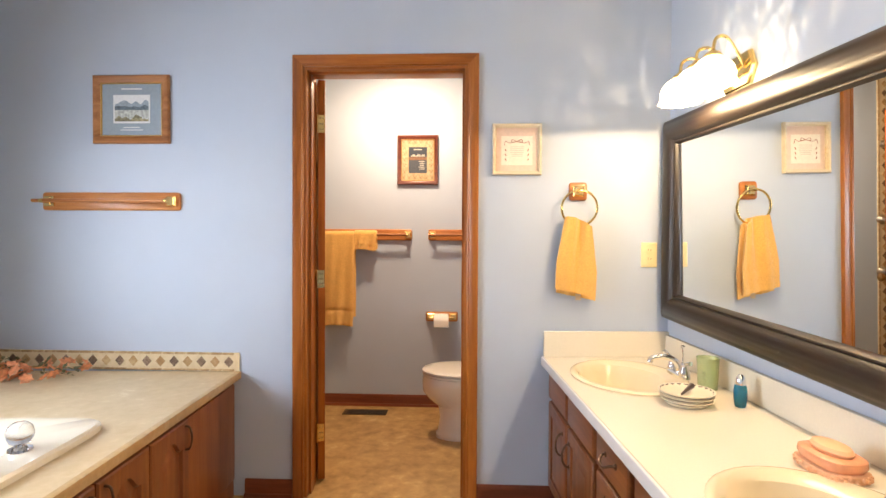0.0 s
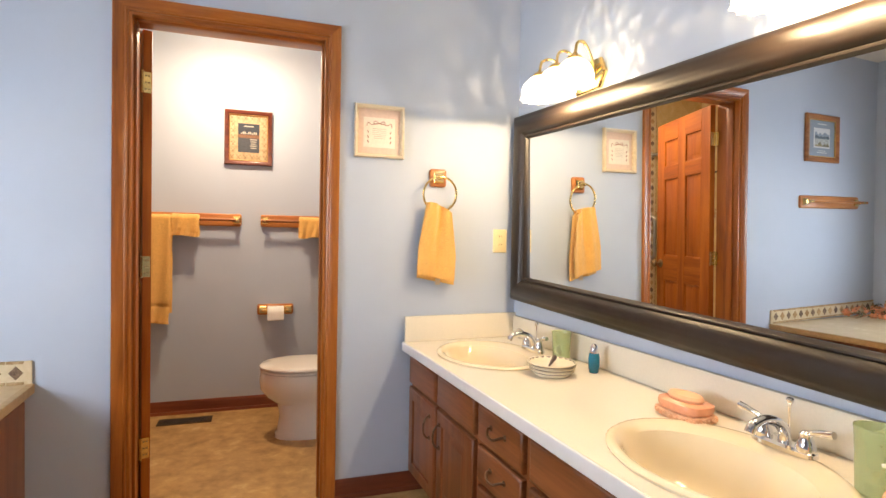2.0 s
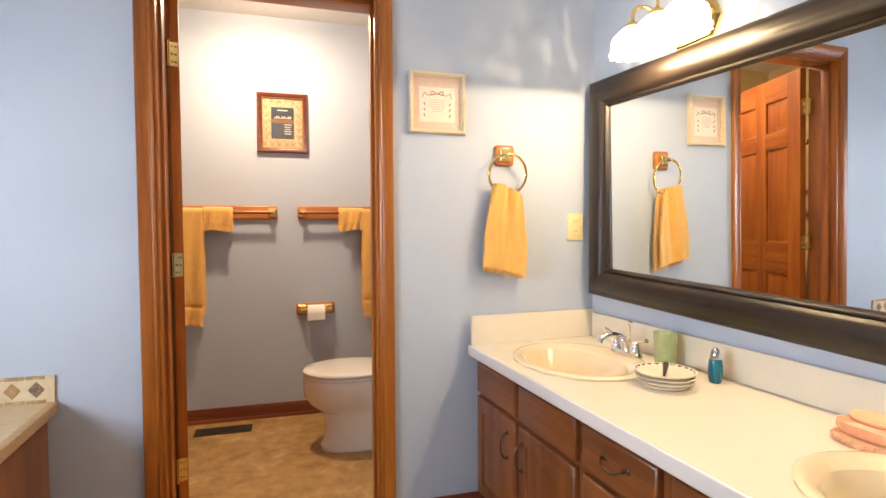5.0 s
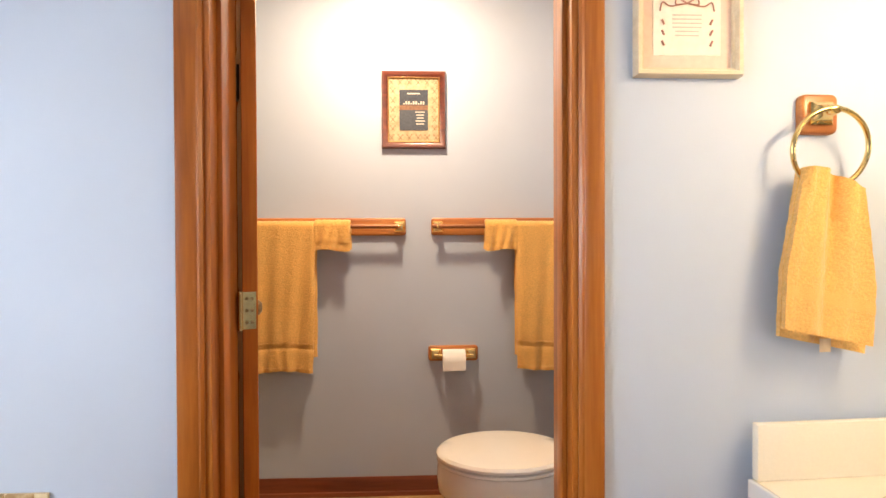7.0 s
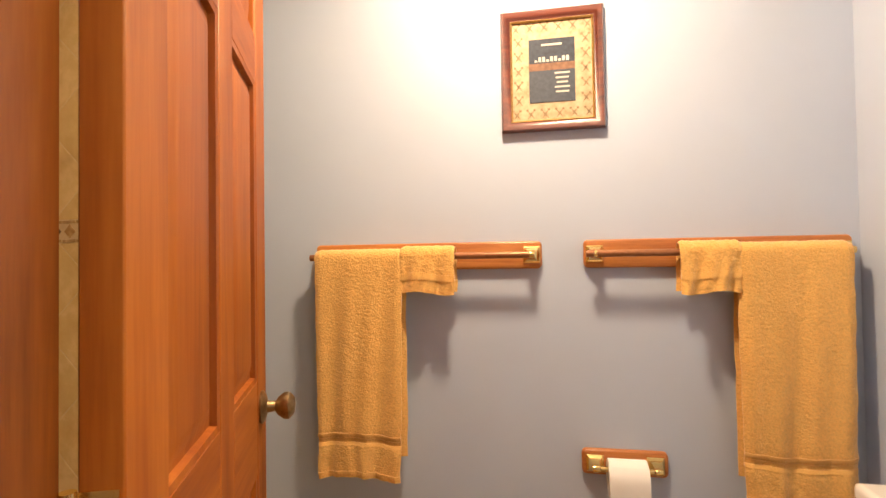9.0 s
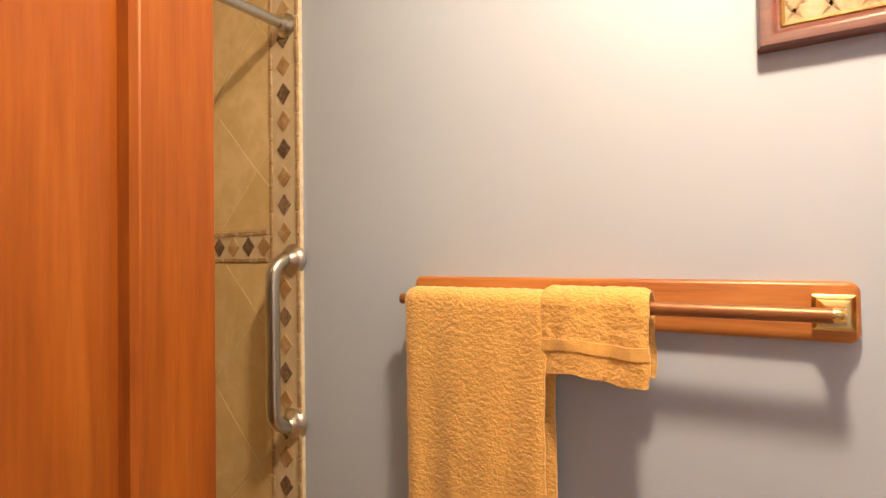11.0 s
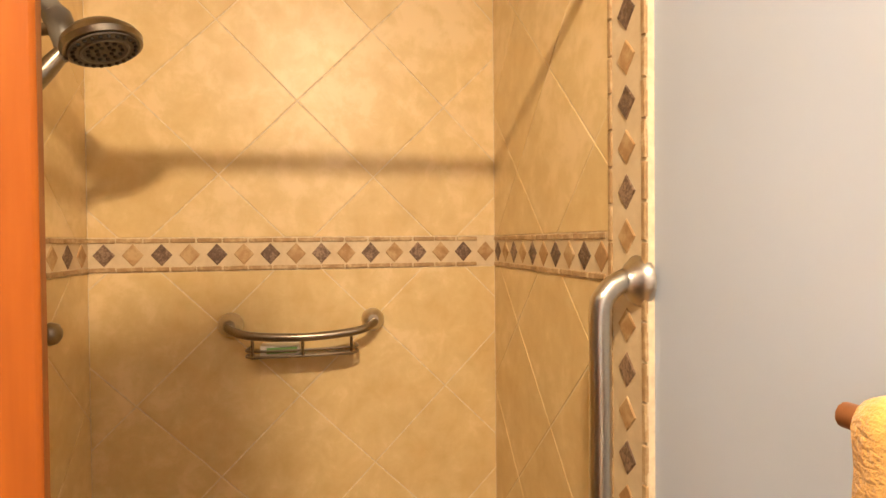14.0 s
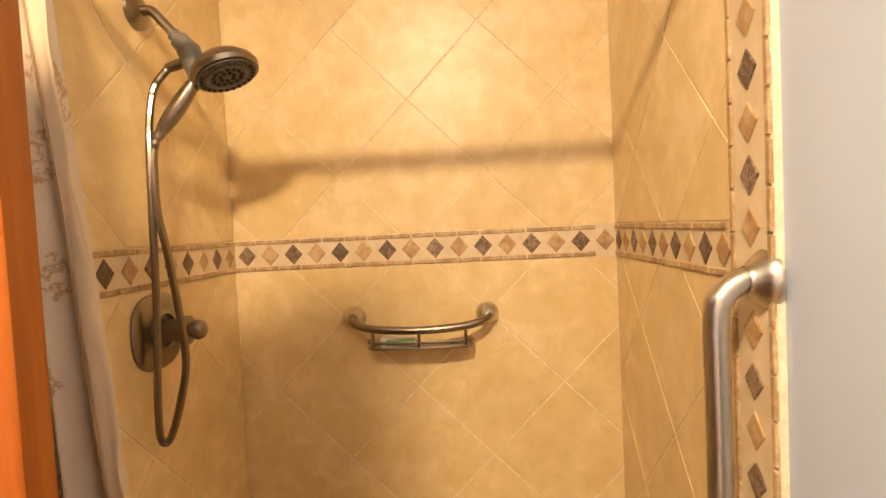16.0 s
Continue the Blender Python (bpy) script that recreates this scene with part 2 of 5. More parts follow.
def box(x0, x1, y0, y1, z0, z1, bevel=0.0, seg=2, bm=None):
    bm = bm or bmesh.new()
    vs = [bm.verts.new((x, y, z)) for x in (x0, x1) for y in (y0, y1) for z in (z0, z1)]
    fs = [bm.faces.new([vs[i] for i in q]) for q in ((0, 1, 3, 2), (4, 6, 7, 5), (0, 4, 5, 1), (2, 3, 7, 6), (0, 2, 6, 4), (1, 5, 7, 3))]
    if bevel:
        es = list({e for f in fs for e in f.edges})
        bmesh.ops.bevel(bm, geom=es, offset=bevel, segments=seg, affect="EDGES", profile=0.6)
    return bm


def loft(rings, cap=True, bm=None, closed=True):
    """Skin a list of rings of points of equal count."""
    bm = bm or bmesh.new()
    vr = [[bm.verts.new(p) for p in r] for r in rings]
    n = len(rings[0])
    for a, b in zip(vr, vr[1:]):
        for i in range(n if closed else n - 1):
            k = (i + 1) % n
            bm.faces.new((a[i], a[k], b[k], b[i]))
    if cap and closed:
        bm.faces.new(list(reversed(vr[0])))
        bm.faces.new(vr[-1])
    return bm


def lathe(profile, n=28, axis="z", at=(0, 0, 0), squash=(1, 1), bm=None, cap=False):
    rings = []
    for r, h in profile:
        ring = []
        for i in range(n):
            a = 2 * math.pi * i / n
            p = Vector((r * math.cos(a) * squash[0], r * math.sin(a) * squash[1], h))
            if axis == "x":
                p = Vector((p.z, p.x, p.y))
            elif axis == "y":
                p = Vector((p.x, p.z, p.y))
            ring.append(p + Vector(at))
        rings.append(ring)
    return loft(rings, cap, bm)


def tube(points, r, n=12, bm=None, taper=None):
    pts = [Vector(p) for p in points]
    rings, up = [], Vector((0.13, 0.27, 0.95)).normalized()
    for i, p in enumerate(pts):
        d = (pts[min(i + 1, len(pts) - 1)] - pts[max(i - 1, 0)]).normalized()
        side = d.cross(up)
        if side.length < 0.05:
            side = d.cross(Vector((1, 0, 0)))
        side.normalize()
        up = side.cross(d).normalized()
        rr = taper(i / (len(pts) - 1)) * r if taper else r
        rings.append([p + rr * (math.cos(2 * math.pi * k / n) * side + math.sin(2 * math.pi * k / n) * up) for k in range(n)])
    return loft(rings, True, bm)


def curve_pts(ctrl, n=24):
    """A smooth line through the control points."""
    c = [Vector(p) for p in ctrl]
    c = [2 * c[0] - c[1]] + c + [2 * c[-1] - c[-2]]
    out = []
    for i in range(1, len(c) - 2):
        for k in range(n):
            t = k / n
            out.append(0.5 * ((2 * c[i]) + (c[i + 1] - c[i - 1]) * t + (2 * c[i - 1] - 5 * c[i] + 4 * c[i + 1] - c[i + 2]) * t * t + (3 * c[i] - c[i - 1] - 3 * c[i + 1] + c[i + 2]) * t ** 3))
    return out + [c[-2]]


def mesh_of(name, bm, mat, smooth=True):
    bmesh.ops.recalc_face_normals(bm, faces=bm.faces)
    me = bpy.data.meshes.new(name)
    bm.to_mesh(me)
    bm.free()
    me.materials.append(mat)
    if smooth:
        for p in me.polygons:
            p.use_smooth = True
        me.set_sharp_from_angle(angle=radians(38))
    return me


def part(name, bm, mat, parent=None, label="", smooth=True):
    ob = new(name, mesh_of(name, bm, mat, smooth))
    ob.parent = parent
    if label:
        tagged(ob, label)
    return ob


def shared(name, me, parent, m):
    ob = new(name, me)
    ob.parent = parent
    ob.matrix_basis = m
    return ob


def thing(name, label, category, at=(0, 0, 0), rz=0.0, group="", kind=""):
    ob = new(name)
    ob.empty_display_size = 0.05
    ob.matrix_world = Matrix.Translation(at) @ Matrix.Rotation(rz, 4, "Z")
    return tagged(ob, label, category, group, kind)


def setting(name, bm, mat, label="", at=None, rz=0.0, smooth=False):
    ob = part(name, bm, mat, None, "", smooth)
    if at is not None:
        ob.matrix_world = Matrix.Translation(at) @ Matrix.Rotation(rz, 4, "Z")
    return tagged(ob, label or name.replace("_", " "), name.split("_")[0], kind="structure")


# ---- structure ----
W1, W1B, W2 = 2.485, 2.635, 3.895
H = 2.455
NEAR = -1.75
OPX0, OPX1, OPZ = -0.190, 0.587, 2.047
setting("floor", box(-2.4, 2.2, NEAR - 0.2, 4.2, -0.1, 0), FLOOR, "mottled tan sheet vinyl floor")
setting("ceiling", box(-2.4, 2.2, NEAR - 0.2, 4.2, H, H + 0.1), CEIL, "off-white textured ceiling")
bm = box(-2.3, OPX0, W1, W1B, 0, H)
box(OPX1, 2.2, W1, W1B, 0, H, bm=bm)
box(OPX0, OPX1, W1, W1B, OPZ, H, bm=bm)
setting("wall_door", bm, WALL, "pale blue painted partition wall with door opening")
setting("wall_vanity", box(0, 0.12, -4.5, 0, 0, H), WALL, "pale blue painted wall behind vanity", CORNER, THETA)
LEFT = 1.20   # from the deck's front edge to the left wall
v0, v1 = WINDOW_V
bm = box(-LEFT - 0.14, -LEFT, -v0, 0.08, 0, H)
box(-LEFT - 0.14, -LEFT, -4.5, -v1, 0, H, bm=bm)
box(-LEFT - 0.14, -LEFT, -v1, -v0, 0, 1.0, bm=bm)
box(-LEFT - 0.14, -LEFT, -v1, -v0, 2.1, H, bm=bm)
setting("wall_window", bm, WALL, "pale blue painted wall with window", DECK0, THETA)
setting("wall_near", box(-2.4, 2.2, NEAR - 0.12, NEAR, 0, H), WALL, "pale blue painted wall")
setting("wall_far", box(-1.75, 1.14, W2, W2 + 0.12, 0, H), WALL, "pale blue painted wall behind toilet")
setting("wall_toilet_side", box(1.02, 1.14, W1B, W2, 0, H), WALL, "pale blue painted wall behind cistern")
SB, SL, SX = -1.565, 2.897, -0.862
setting("wall_shower_back", box(SB - 0.14, SB - 0.0014, SL - 0.1, W2, 0, H), GROUT, "grouted shower back wall")
setting("wall_shower_side", box(SB - 0.14, SX, W1B, SL - 0.012, 0, H), WALL, "painted stub wall beside shower")
setting("shower_sill", box(SX - 0.11, SX, SL, W2 - 0.012, 0, 0.11, 0.008), CREAM, "cream stone shower sill")

# window in the left wall
win = thing("window_1", "double-hung window in dark-stained wood trim", "window", DECK0, THETA, kind="structure")
x = -LEFT
for nm, b in (("window_casing", (x, x + 0.018, -v0, -v0 + 0.075, 0.93, 2.17)), ("window_casing", (x, x + 0.018, -v1 - 0.075, -v1, 0.93, 2.17)), ("window_head", (x, x + 0.018, -v1, -v0, 2.1, 2.17)), ("window_apron", (x, x + 0.016, -v1, -v0, 0.93, 0.985)), ("window_sill", (x - 0.1, x + 0.04, -v1, -v0, 0.985, 1.01)), ("sash", (x - 0.1, x - 0.06, -v0 - 0.05, -v0, 1.01, 2.1)), ("sash", (x - 0.1, x - 0.06, -v1, -v1 + 0.05, 1.01, 2.1)), ("meeting_rail", (x - 0.1, x - 0.06, -v1 + 0.05, -v0 - 0.05, 1.53, 1.57))):
    part(nm, box(*b, 0.004), CAB, win)
pane = part("pane", box(x - 0.085, x - 0.08, -v1 + 0.05, -v0 - 0.05, 1.01, 2.1), PANE, win)
pane.visible_shadow = False
val = thing("valance", "white gathered cloth valance over window", "valance", DECK0, THETA)
rings = []
for i in range(121):
    s = i / 120
    yy = -v0 + 0.06 - s * (v1 - v0 + 0.12)
    fold = 0.018 * math.sin(i * 0.95) + 0.006 * math.sin(i * 2.3)
    rings.append([(x + 0.05 + fold * k, yy, zz + 0.012 * math.sin(i * 0.47) * (1 if zz < 1.8 else 0)) for zz, k in ((2.22, 0.4), (2.17, 0.8), (2.0, 1), (1.85, 1.2), (1.72, 1.5))])
part("cloth", loft(rings, False, closed=False), LACE, val)
part("curtain_rod", tube([(x + 0.05, -v0 + 0.08, 2.19), (x + 0.05, -v1 - 0.08, 2.19)], 0.008), IVORY, val)
outside = mottled("far_foliage", [(0.5, (0.05, 0.10, 0.02)), (0.8, (0.25, 0.4, 0.12)), (1.0, (0.8, 0.85, 0.7))], 1.2, 0.9)
setting("backdrop", box(-7.5, -7.4, -6, 10, -1, 6), outside, "green trees beyond the window")

# door casing, jambs, baseboards
CW = 0.053


def moulding(length, width=CW, depth=0.018):
    """Ogee casing strip along z, inner edge at x = 0."""
    prof = [(0, 0), (0, -0.008), (0.006, -0.012), (0.012, -0.009), (0.018, -0.013), (0.03, -0.016), (width - 0.012, -depth), (width - 0.003, -depth), (width, -depth + 0.004), (width, 0)]
    return [[(px, py, z) for px, py in prof] for z in (0, length)]


def casing(name, y, flip):
    tr = thing(name, "orange oak door casing with ogee profile", "trim", kind="structure")
    s = -1 if flip else 1
    for sgn, x0 in ((1, OPX1 - 0.004), (-1, OPX0 + 0.004)):
        rings = [[Vector((x0 + sgn * px, y + s * py, z + (px if k else 0))) for px, py, z in r] for k, r in enumerate(moulding(OPZ - 0.004))]
        part("side_casing", loft(rings), TRIM, tr)
    rings = []
    for sgn, x0 in ((-1, OPX0 + 0.004), (1, OPX1 - 0.004)):
        rings.append([Vector((x0 + sgn * px, y + s * py, OPZ - 0.004 + px)) for px, py, z in moulding(1)[0]])
    part("head_casing", loft(rings), TRIM_X, tr)


casing("trim_door_front", W1, False)
casing("trim_door_back", W1B, True)
jm = thing("door_frame", "orange oak door jambs with stops", "trim", kind="structure")
JT = 0.017
part("jamb", box(OPX0, OPX0 + JT, W1 - 0.002, W1B + 0.002, 0, OPZ, 0.001), TRIM, jm)
part("jamb", box(OPX1 - JT, OPX1, W1 - 0.002, W1B + 0.002, 0, OPZ, 0.001), TRIM, jm)
part("head_jamb", box(OPX0 + JT, OPX1 - JT, W1 - 0.002, W1B + 0.002, OPZ - JT, OPZ, 0.001), TRIM_X, jm)
part("stop", box(OPX0 + JT, OPX0 + JT + 0.011, W1 + 0.035, W1 + 0.078, 0, OPZ - JT, 0.002), TRIM, jm)
part("stop", box(OPX1 - JT - 0.011, OPX1 - JT, W1 + 0.035, W1 + 0.078, 0, OPZ - JT, 0.002), TRIM, jm)
part("stop", box(OPX0 + JT + 0.011, OPX1 - JT - 0.011, W1 + 0.035, W1 + 0.078, OPZ - JT - 0.011, OPZ - JT, 0.002), TRIM_X, jm)


def baseboard(name, x0, x1, y, side):
    """Board along x on a wall whose face is at y; side -1 stands towards smaller y."""
    prof = [(0, 0), (0, 0.085), (0.006, 0.085), (0.010, 0.075), (0.012, 0.06), (0.012, 0.02), (0.022, 0.018), (0.024, 0.006), (0.024, 0)]
    rings = [[(xx, y + side * a, b) for a, b in prof] for xx in (x0, x1)]
    return setting(name, loft(rings), BASE, "dark red-brown wooden baseboard", smooth=True)


baseboard("baseboard_far", SX + 0.02, 1.02, W2, -1)
baseboard("baseboard_door_right", OPX1 - 0.004 + CW, 1.2, W1, -1)
baseboard("baseboard_door_left", -0.47, OPX0 + 0.004 - CW, W1, -1)
baseboard("baseboard_inner_right", OPX1 + CW, 1.02, W1B, 1)
baseboard("baseboard_inner_left", SX + 0.02, OPX0 - CW, W1B, 1)

# the open six-panel door
DA = radians(111.5)
DW, DH, DT = 0.732, 2.02, 0.035
HX, HY = OPX0 + JT + 0.008, W1B + 0.010
door = tagged(new("door_1"), "orange fir six-panel door standing open into toilet room", "door", kind="structure")
door.matrix_world = Matrix.Translation((HX, HY, 0.012)) @ Matrix.Rotation(DA, 4, "Z")
# local: x along the door from the hinge, y 0 .. -DT (thickness)


def panel_door():
    st, mid = 0.105, 0.09
    xs = [0, st, DW / 2 - mid / 2, DW / 2 + mid / 2, DW - st, DW]
    zs = [0, 0.23, 0.83, 1.01, 1.60, 1.69, 1.89, DH]
    for i in (0, 2, 4):
        part("stile", box(xs[i], xs[i + 1], -DT, 0, 0, DH, 0.002, 1), DOORW, door)
    for r in (0, 2, 4, 6):
        for c in (1, 3):
            part("rail", box(xs[c] + 0.0002, xs[c + 1] - 0.0002, -DT + 0.0003, -0.0003, zs[r], zs[r + 1], 0.001, 1), DOORX, door)
    for r in (1, 3, 5):
        for c in (1, 3):
            a, b, z0, z1 = xs[c], xs[c + 1], zs[r], zs[r + 1]
            ring = lambda m, y: [(a + m, y, z0 + m), (b - m, y, z0 + m), (b - m, y, z1 - m), (a + m, y, z1 - m)]
            part("panel", loft([ring(0.045, -0.004), ring(0.040, -0.005), ring(0.016, -0.0125), ring(0.010, -0.0125), ring(0.008, -0.003), ring(0, -0.001),
                                ring(0, -DT + 0.001), ring(0.008, -DT + 0.003), ring(0.010, -DT + 0.0125), ring(0.016, -DT + 0.0125), ring(0.040, -DT + 0.005), ring(0.045, -DT + 0.004)]), DOORW, door)


DOORX = wood("door_fir_level", (0.19, 0.042, 0.004), (0.30, 0.078, 0.007), (0.40, 0.125, 0.014), "x", coat=0.0, rough=0.5, gloss=0.22)
panel_door()
for zc in (0.24, 1.02, 1.80):
    hg = part("hinge", tube([(-0.004, 0.005, zc - 0.046), (-0.004, 0.005, zc + 0.046)], 0.0065), BRASS, door, "worn brass butt hinge")
    part("leaf", box(-0.0012, 0.0004, -DT + 0.004, 0.004, zc - 0.044, zc + 0.044), BRASS, hg)
    part("jamb_leaf", box(-0.03, -0.004, 0.003, 0.0045, zc - 0.044, zc + 0.044), BRASS, hg)
    for dz in (-0.028, 0, 0.028):
        for yy in (-0.010, -0.022):
            part("screw", lathe([(0.004, -0.002), (0.003, -0.0028)], 8, "x", (0, yy, zc + dz), cap=True), ABRASS, hg)
for sgn, y0 in ((1, 0.0), (-1, -DT)):
    pr = [(0.0, 0.0), (0.032, 0), (0.033, 0.004), (0.026, 0.009), (0.012, 0.013), (0.010, 0.028), (0.018, 0.034), (0.027, 0.046), (0.027, 0.056), (0.016, 0.066), (0.0, 0.068)]
    part("door_knob", lathe([(r + 0.0002, sgn * h) for r, h in pr], 24, "y", (DW - 0.065, y0, 0.95)), ABRASS, door, "aged brass knob on round rose")
hook = part("robe_hook", box(0.060, 0.090, 0.0002, 0.006, 1.53, 1.615, 0.002), BLACK, door, "black robe hook")
part("upper_prong", tube(curve_pts([(0.075, 0.004, 1.592), (0.075, 0.035, 1.590), (0.075, 0.062, 1.602), (0.075, 0.066, 1.622)], 6), 0.0055, 8, taper=lambda q: 1 + 0.4 * max(0, q - 0.8) / 0.2), BLACK, hook)
part("lower_prong", tube(curve_pts([(0.075, 0.004, 1.55), (0.075, 0.022, 1.535), (0.075, 0.038, 1.542), (0.075, 0.040, 1.558)], 6), 0.0055, 8), BLACK, hook)

# ---- toilet room ----


def ellipse(cx, cy, rx, ry, z, n=32, p=2.0):
    out = []
    for i in range(n):
        a = 2 * math.pi * i / n
        c, s = math.cos(a), math.sin(a)
        out.append((cx + rx * math.copysign(abs(c) ** (2 / p), c), cy + ry * math.copysign(abs(s) ** (2 / p), s), z))
    return out


toilet = thing("toilet", "white porcelain toilet with closed lid", "toilet", (0.31, 3.33, 0))
part("bowl", loft([ellipse(0.33, 0, 0.245, 0.118, 0, p=2.5), ellipse(0.33, 0, 0.245, 0.118, 0.02, p=2.5), ellipse(0.33, 0, 0.232, 0.108, 0.035, p=2.5), ellipse(0.325, 0, 0.215, 0.098, 0.12, p=2.3), ellipse(0.315, 0, 0.215, 0.10, 0.19),
                   ellipse(0.29, 0, 0.25, 0.125, 0.235), ellipse(0.265, 0, 0.262, 0.162, 0.285), ellipse(0.25, 0, 0.252, 0.182, 0.335), ellipse(0.25, 0, 0.250, 0.186, 0.362), ellipse(0.25, 0, 0.246, 0.182, 0.385)]), WHITE, toilet)
part("outlet", box(0.42, 0.66, -0.085, 0.085, 0, 0.36, 0.03, 3), WHITE, toilet)
part("seat", loft([ellipse(0.245, 0, 0.228, 0.174, 0.385), ellipse(0.245, 0, 0.230, 0.176, 0.389), ellipse(0.245, 0, 0.246, 0.191, 0.391), ellipse(0.245, 0, 0.246, 0.191, 0.400), ellipse(0.245, 0, 0.240, 0.186, 0.403)]), WHITE, toilet)
part("lid", loft([ellipse(0.245, 0, 0.225, 0.172, 0.404), ellipse(0.245, 0, 0.228, 0.175, 0.408), ellipse(0.245, 0, 0.248, 0.193, 0.410), ellipse(0.245, 0, 0.248, 0.193, 0.419), ellipse(0.245, 0, 0.238, 0.184, 0.428), ellipse(0.245, 0, 0.19, 0.14, 0.432)]), WHITE, toilet)
for yy in (-0.07, 0.07):
    part("lid_hinge", box(0.465, 0.505, yy - 0.02, yy + 0.02, 0.385, 0.42, 0.008), WHITE, toilet)
part("cistern", box(0.52, 0.70, -0.215, 0.215, 0.40, 0.735, 0.022, 3), WHITE, toilet)
part("cistern_lid", box(0.508, 0.706, -0.228, 0.228, 0.737, 0.778, 0.014, 3), WHITE, toilet)
fl = part("flush_lever", tube([(0.51, -0.165, 0.685), (0.498, -0.165, 0.685)], 0.013), CHROME, toilet, "chrome flush lever")
part("arm", tube([(0.496, -0.17, 0.685), (0.494, -0.10, 0.676)], 0.006), CHROME, fl)


def rounded_plate(x0, x1, z0, z1, y0, y1, r=0.014, bev=0.006):
    """Board with rounded corners in x and z, from y0 (wall) to y1 (front)."""
    def outline(m, y):
        pts = []
        for cx, cz, a0 in ((x1 - r, z1 - r, 0), (x0 + r, z1 - r, 90), (x0 + r, z0 + r, 180), (x1 - r, z0 + r, 270)):
            for k in range(6):
                a = radians(a0 + 18 * k)
                pts.append((cx + (r - m) * math.cos(a), y, cz + (r - m) * math.sin(a)))
        return pts
    s = 1 if y1 > y0 else -1
    return loft([outline(0, y0), outline(0, y1 - s * bev), outline(bev * 0.35, y1 - s * bev * 0.35), outline(bev, y1)])


def bracket(parent, x, z, y, out=0.05, sx=1):
    """Brass post with a square stepped foot, standing out from y towards the room."""
    b = part("bracket", loft([[(x + a * h, y - d, z + c * h) for a, c in ((1, 1), (-1, 1), (-1, -1), (1, -1))] for h, d in ((0.024, 0), (0.024, 0.006), (0.020, 0.009), (0.011, 0.022), (0.009, out))]), BRASS, parent, "polished brass post")
    part("post_cap", lathe([(0.0, 0.012), (0.009, 0.010), (0.011, 0.0), (0.009, -0.010), (0.0, -0.012)], 14, "x", (x, y - out, z)), BRASS, b)
    return b


def towel_bar(x0, x1, z0, z1, y, tag):
    ob = thing("towel_bar", tag, "towel bar", ((x0 + x1) / 2, y, (z0 + z1) / 2), group="towel bars")
    h, d = (x1 - x0) / 2, (z1 - z0) / 2
    part("backplate", rounded_plate(-h, h, -d, d, 0, -0.018), PLAQUE, ob)
    for sx in (-1, 1):
        bracket(ob, sx * (h - 0.03), 0, -0.018, 0.048, sx)
    part("rail", tube([(-h + 0.004, -0.066, 0), (h - 0.03, -0.066, 0)], 0.0102), RAILM, ob, "dark copper-brown rail")
    return ob


towel_bar(-0.53, 0.183, 1.226, 1.308, W2, "oak towel bar with brass posts on blue wall")
tb2 = towel_bar(0.302, 0.995, 1.226, 1.308, W2, "oak towel bar with brass posts near corner")


def towel(name, label, x0, x1, z_top, drop_f, drop_b, y, band_at=None, seed=0, taper=0.0, thick=0.012, flare=0.0, r=0.016):
    """Cloth draped over a rail at y, z_top; hangs drop_f in front and drop_b behind."""
    ob = thing(name, label, "towel", ((x0 + x1) / 2, y, z_top), group="gold towels")
    w = (x1 - x0) / 2
    nu = 36
    prof = []
    for k in range(13):
        prof.append((r, -drop_b + k * (drop_b / 13), -1))
    for k in range(9):
        a = math.pi * k / 8
        prof.append((r * math.cos(a), r * math.sin(a), 0))
    nf = 44
    for k in range(1, nf + 1):
        prof.append((-r, -k * drop_f / nf, k / nf))
    def sheet(sel, grow, seedv):
        outer, inner = [], []
        for yy, zz, s in sel:
            ro, ri = [], []
            for i in range(nu + 1):
                u = -1 + 2 * i / nu
                f = max(0.0, s)
                fold = (0.006 * math.sin(u * 5 + seedv) + 0.004 * math.sin(u * 11 + seedv * 2 + f * 3)) * (0.25 + 0.9 * f)
                wob = 0.0018 * noise.noise(Vector((u * 9 * w / 0.1, zz * 60, seedv)))
                ww = w * (1 - taper * f) + flare * f
                edge = 0.004 * noise.noise(Vector((zz * 18, seedv, u)))
                zz2 = zz + (0.006 * math.sin(u * 3 + seedv) * f)
                pinch = 0.007 * math.exp(-((f - 0.835) / 0.022) ** 2) - 0.004 * math.sin(u * 17 + seedv * 3) * max(0, f - 0.85) / 0.15 if drop_f > 0.3 else 0
                d = (-fold - 0.003 * f + pinch) if s >= 0 else 0
                th = thick / 2 * (1 - 0.75 * max(0, abs(u) - 0.9) / 0.1) + grow
                ny = 1 if s < 0 else (-1 if s > 0 else None)
                if ny is None:
                    nv = Vector((0, yy, zz)).normalized()
                else:
                    nv = Vector((0, ny, 0))
                p = Vector((u * ww + edge, yy + d, zz2))
                ro.append(p + nv * (th + wob))
                ri.append(p - nv * (th - 0.001))
            outer.append(ro)
            inner.append(ri)
        return loft([o + list(reversed(i)) for o, i in zip(outer, inner)])
    part("cloth", sheet(prof, 0, seed + 0.7), TOWEL, ob)
    if band_at:
        for a, b in band_at:
            sel = [(-r, -(a + (b - a) * k / 6) * drop_f, a + (b - a) * k / 6) for k in range(7)]
            part("woven_band", sheet(sel, 0.0022, seed + 0.7), BAND, ob)
    return ob


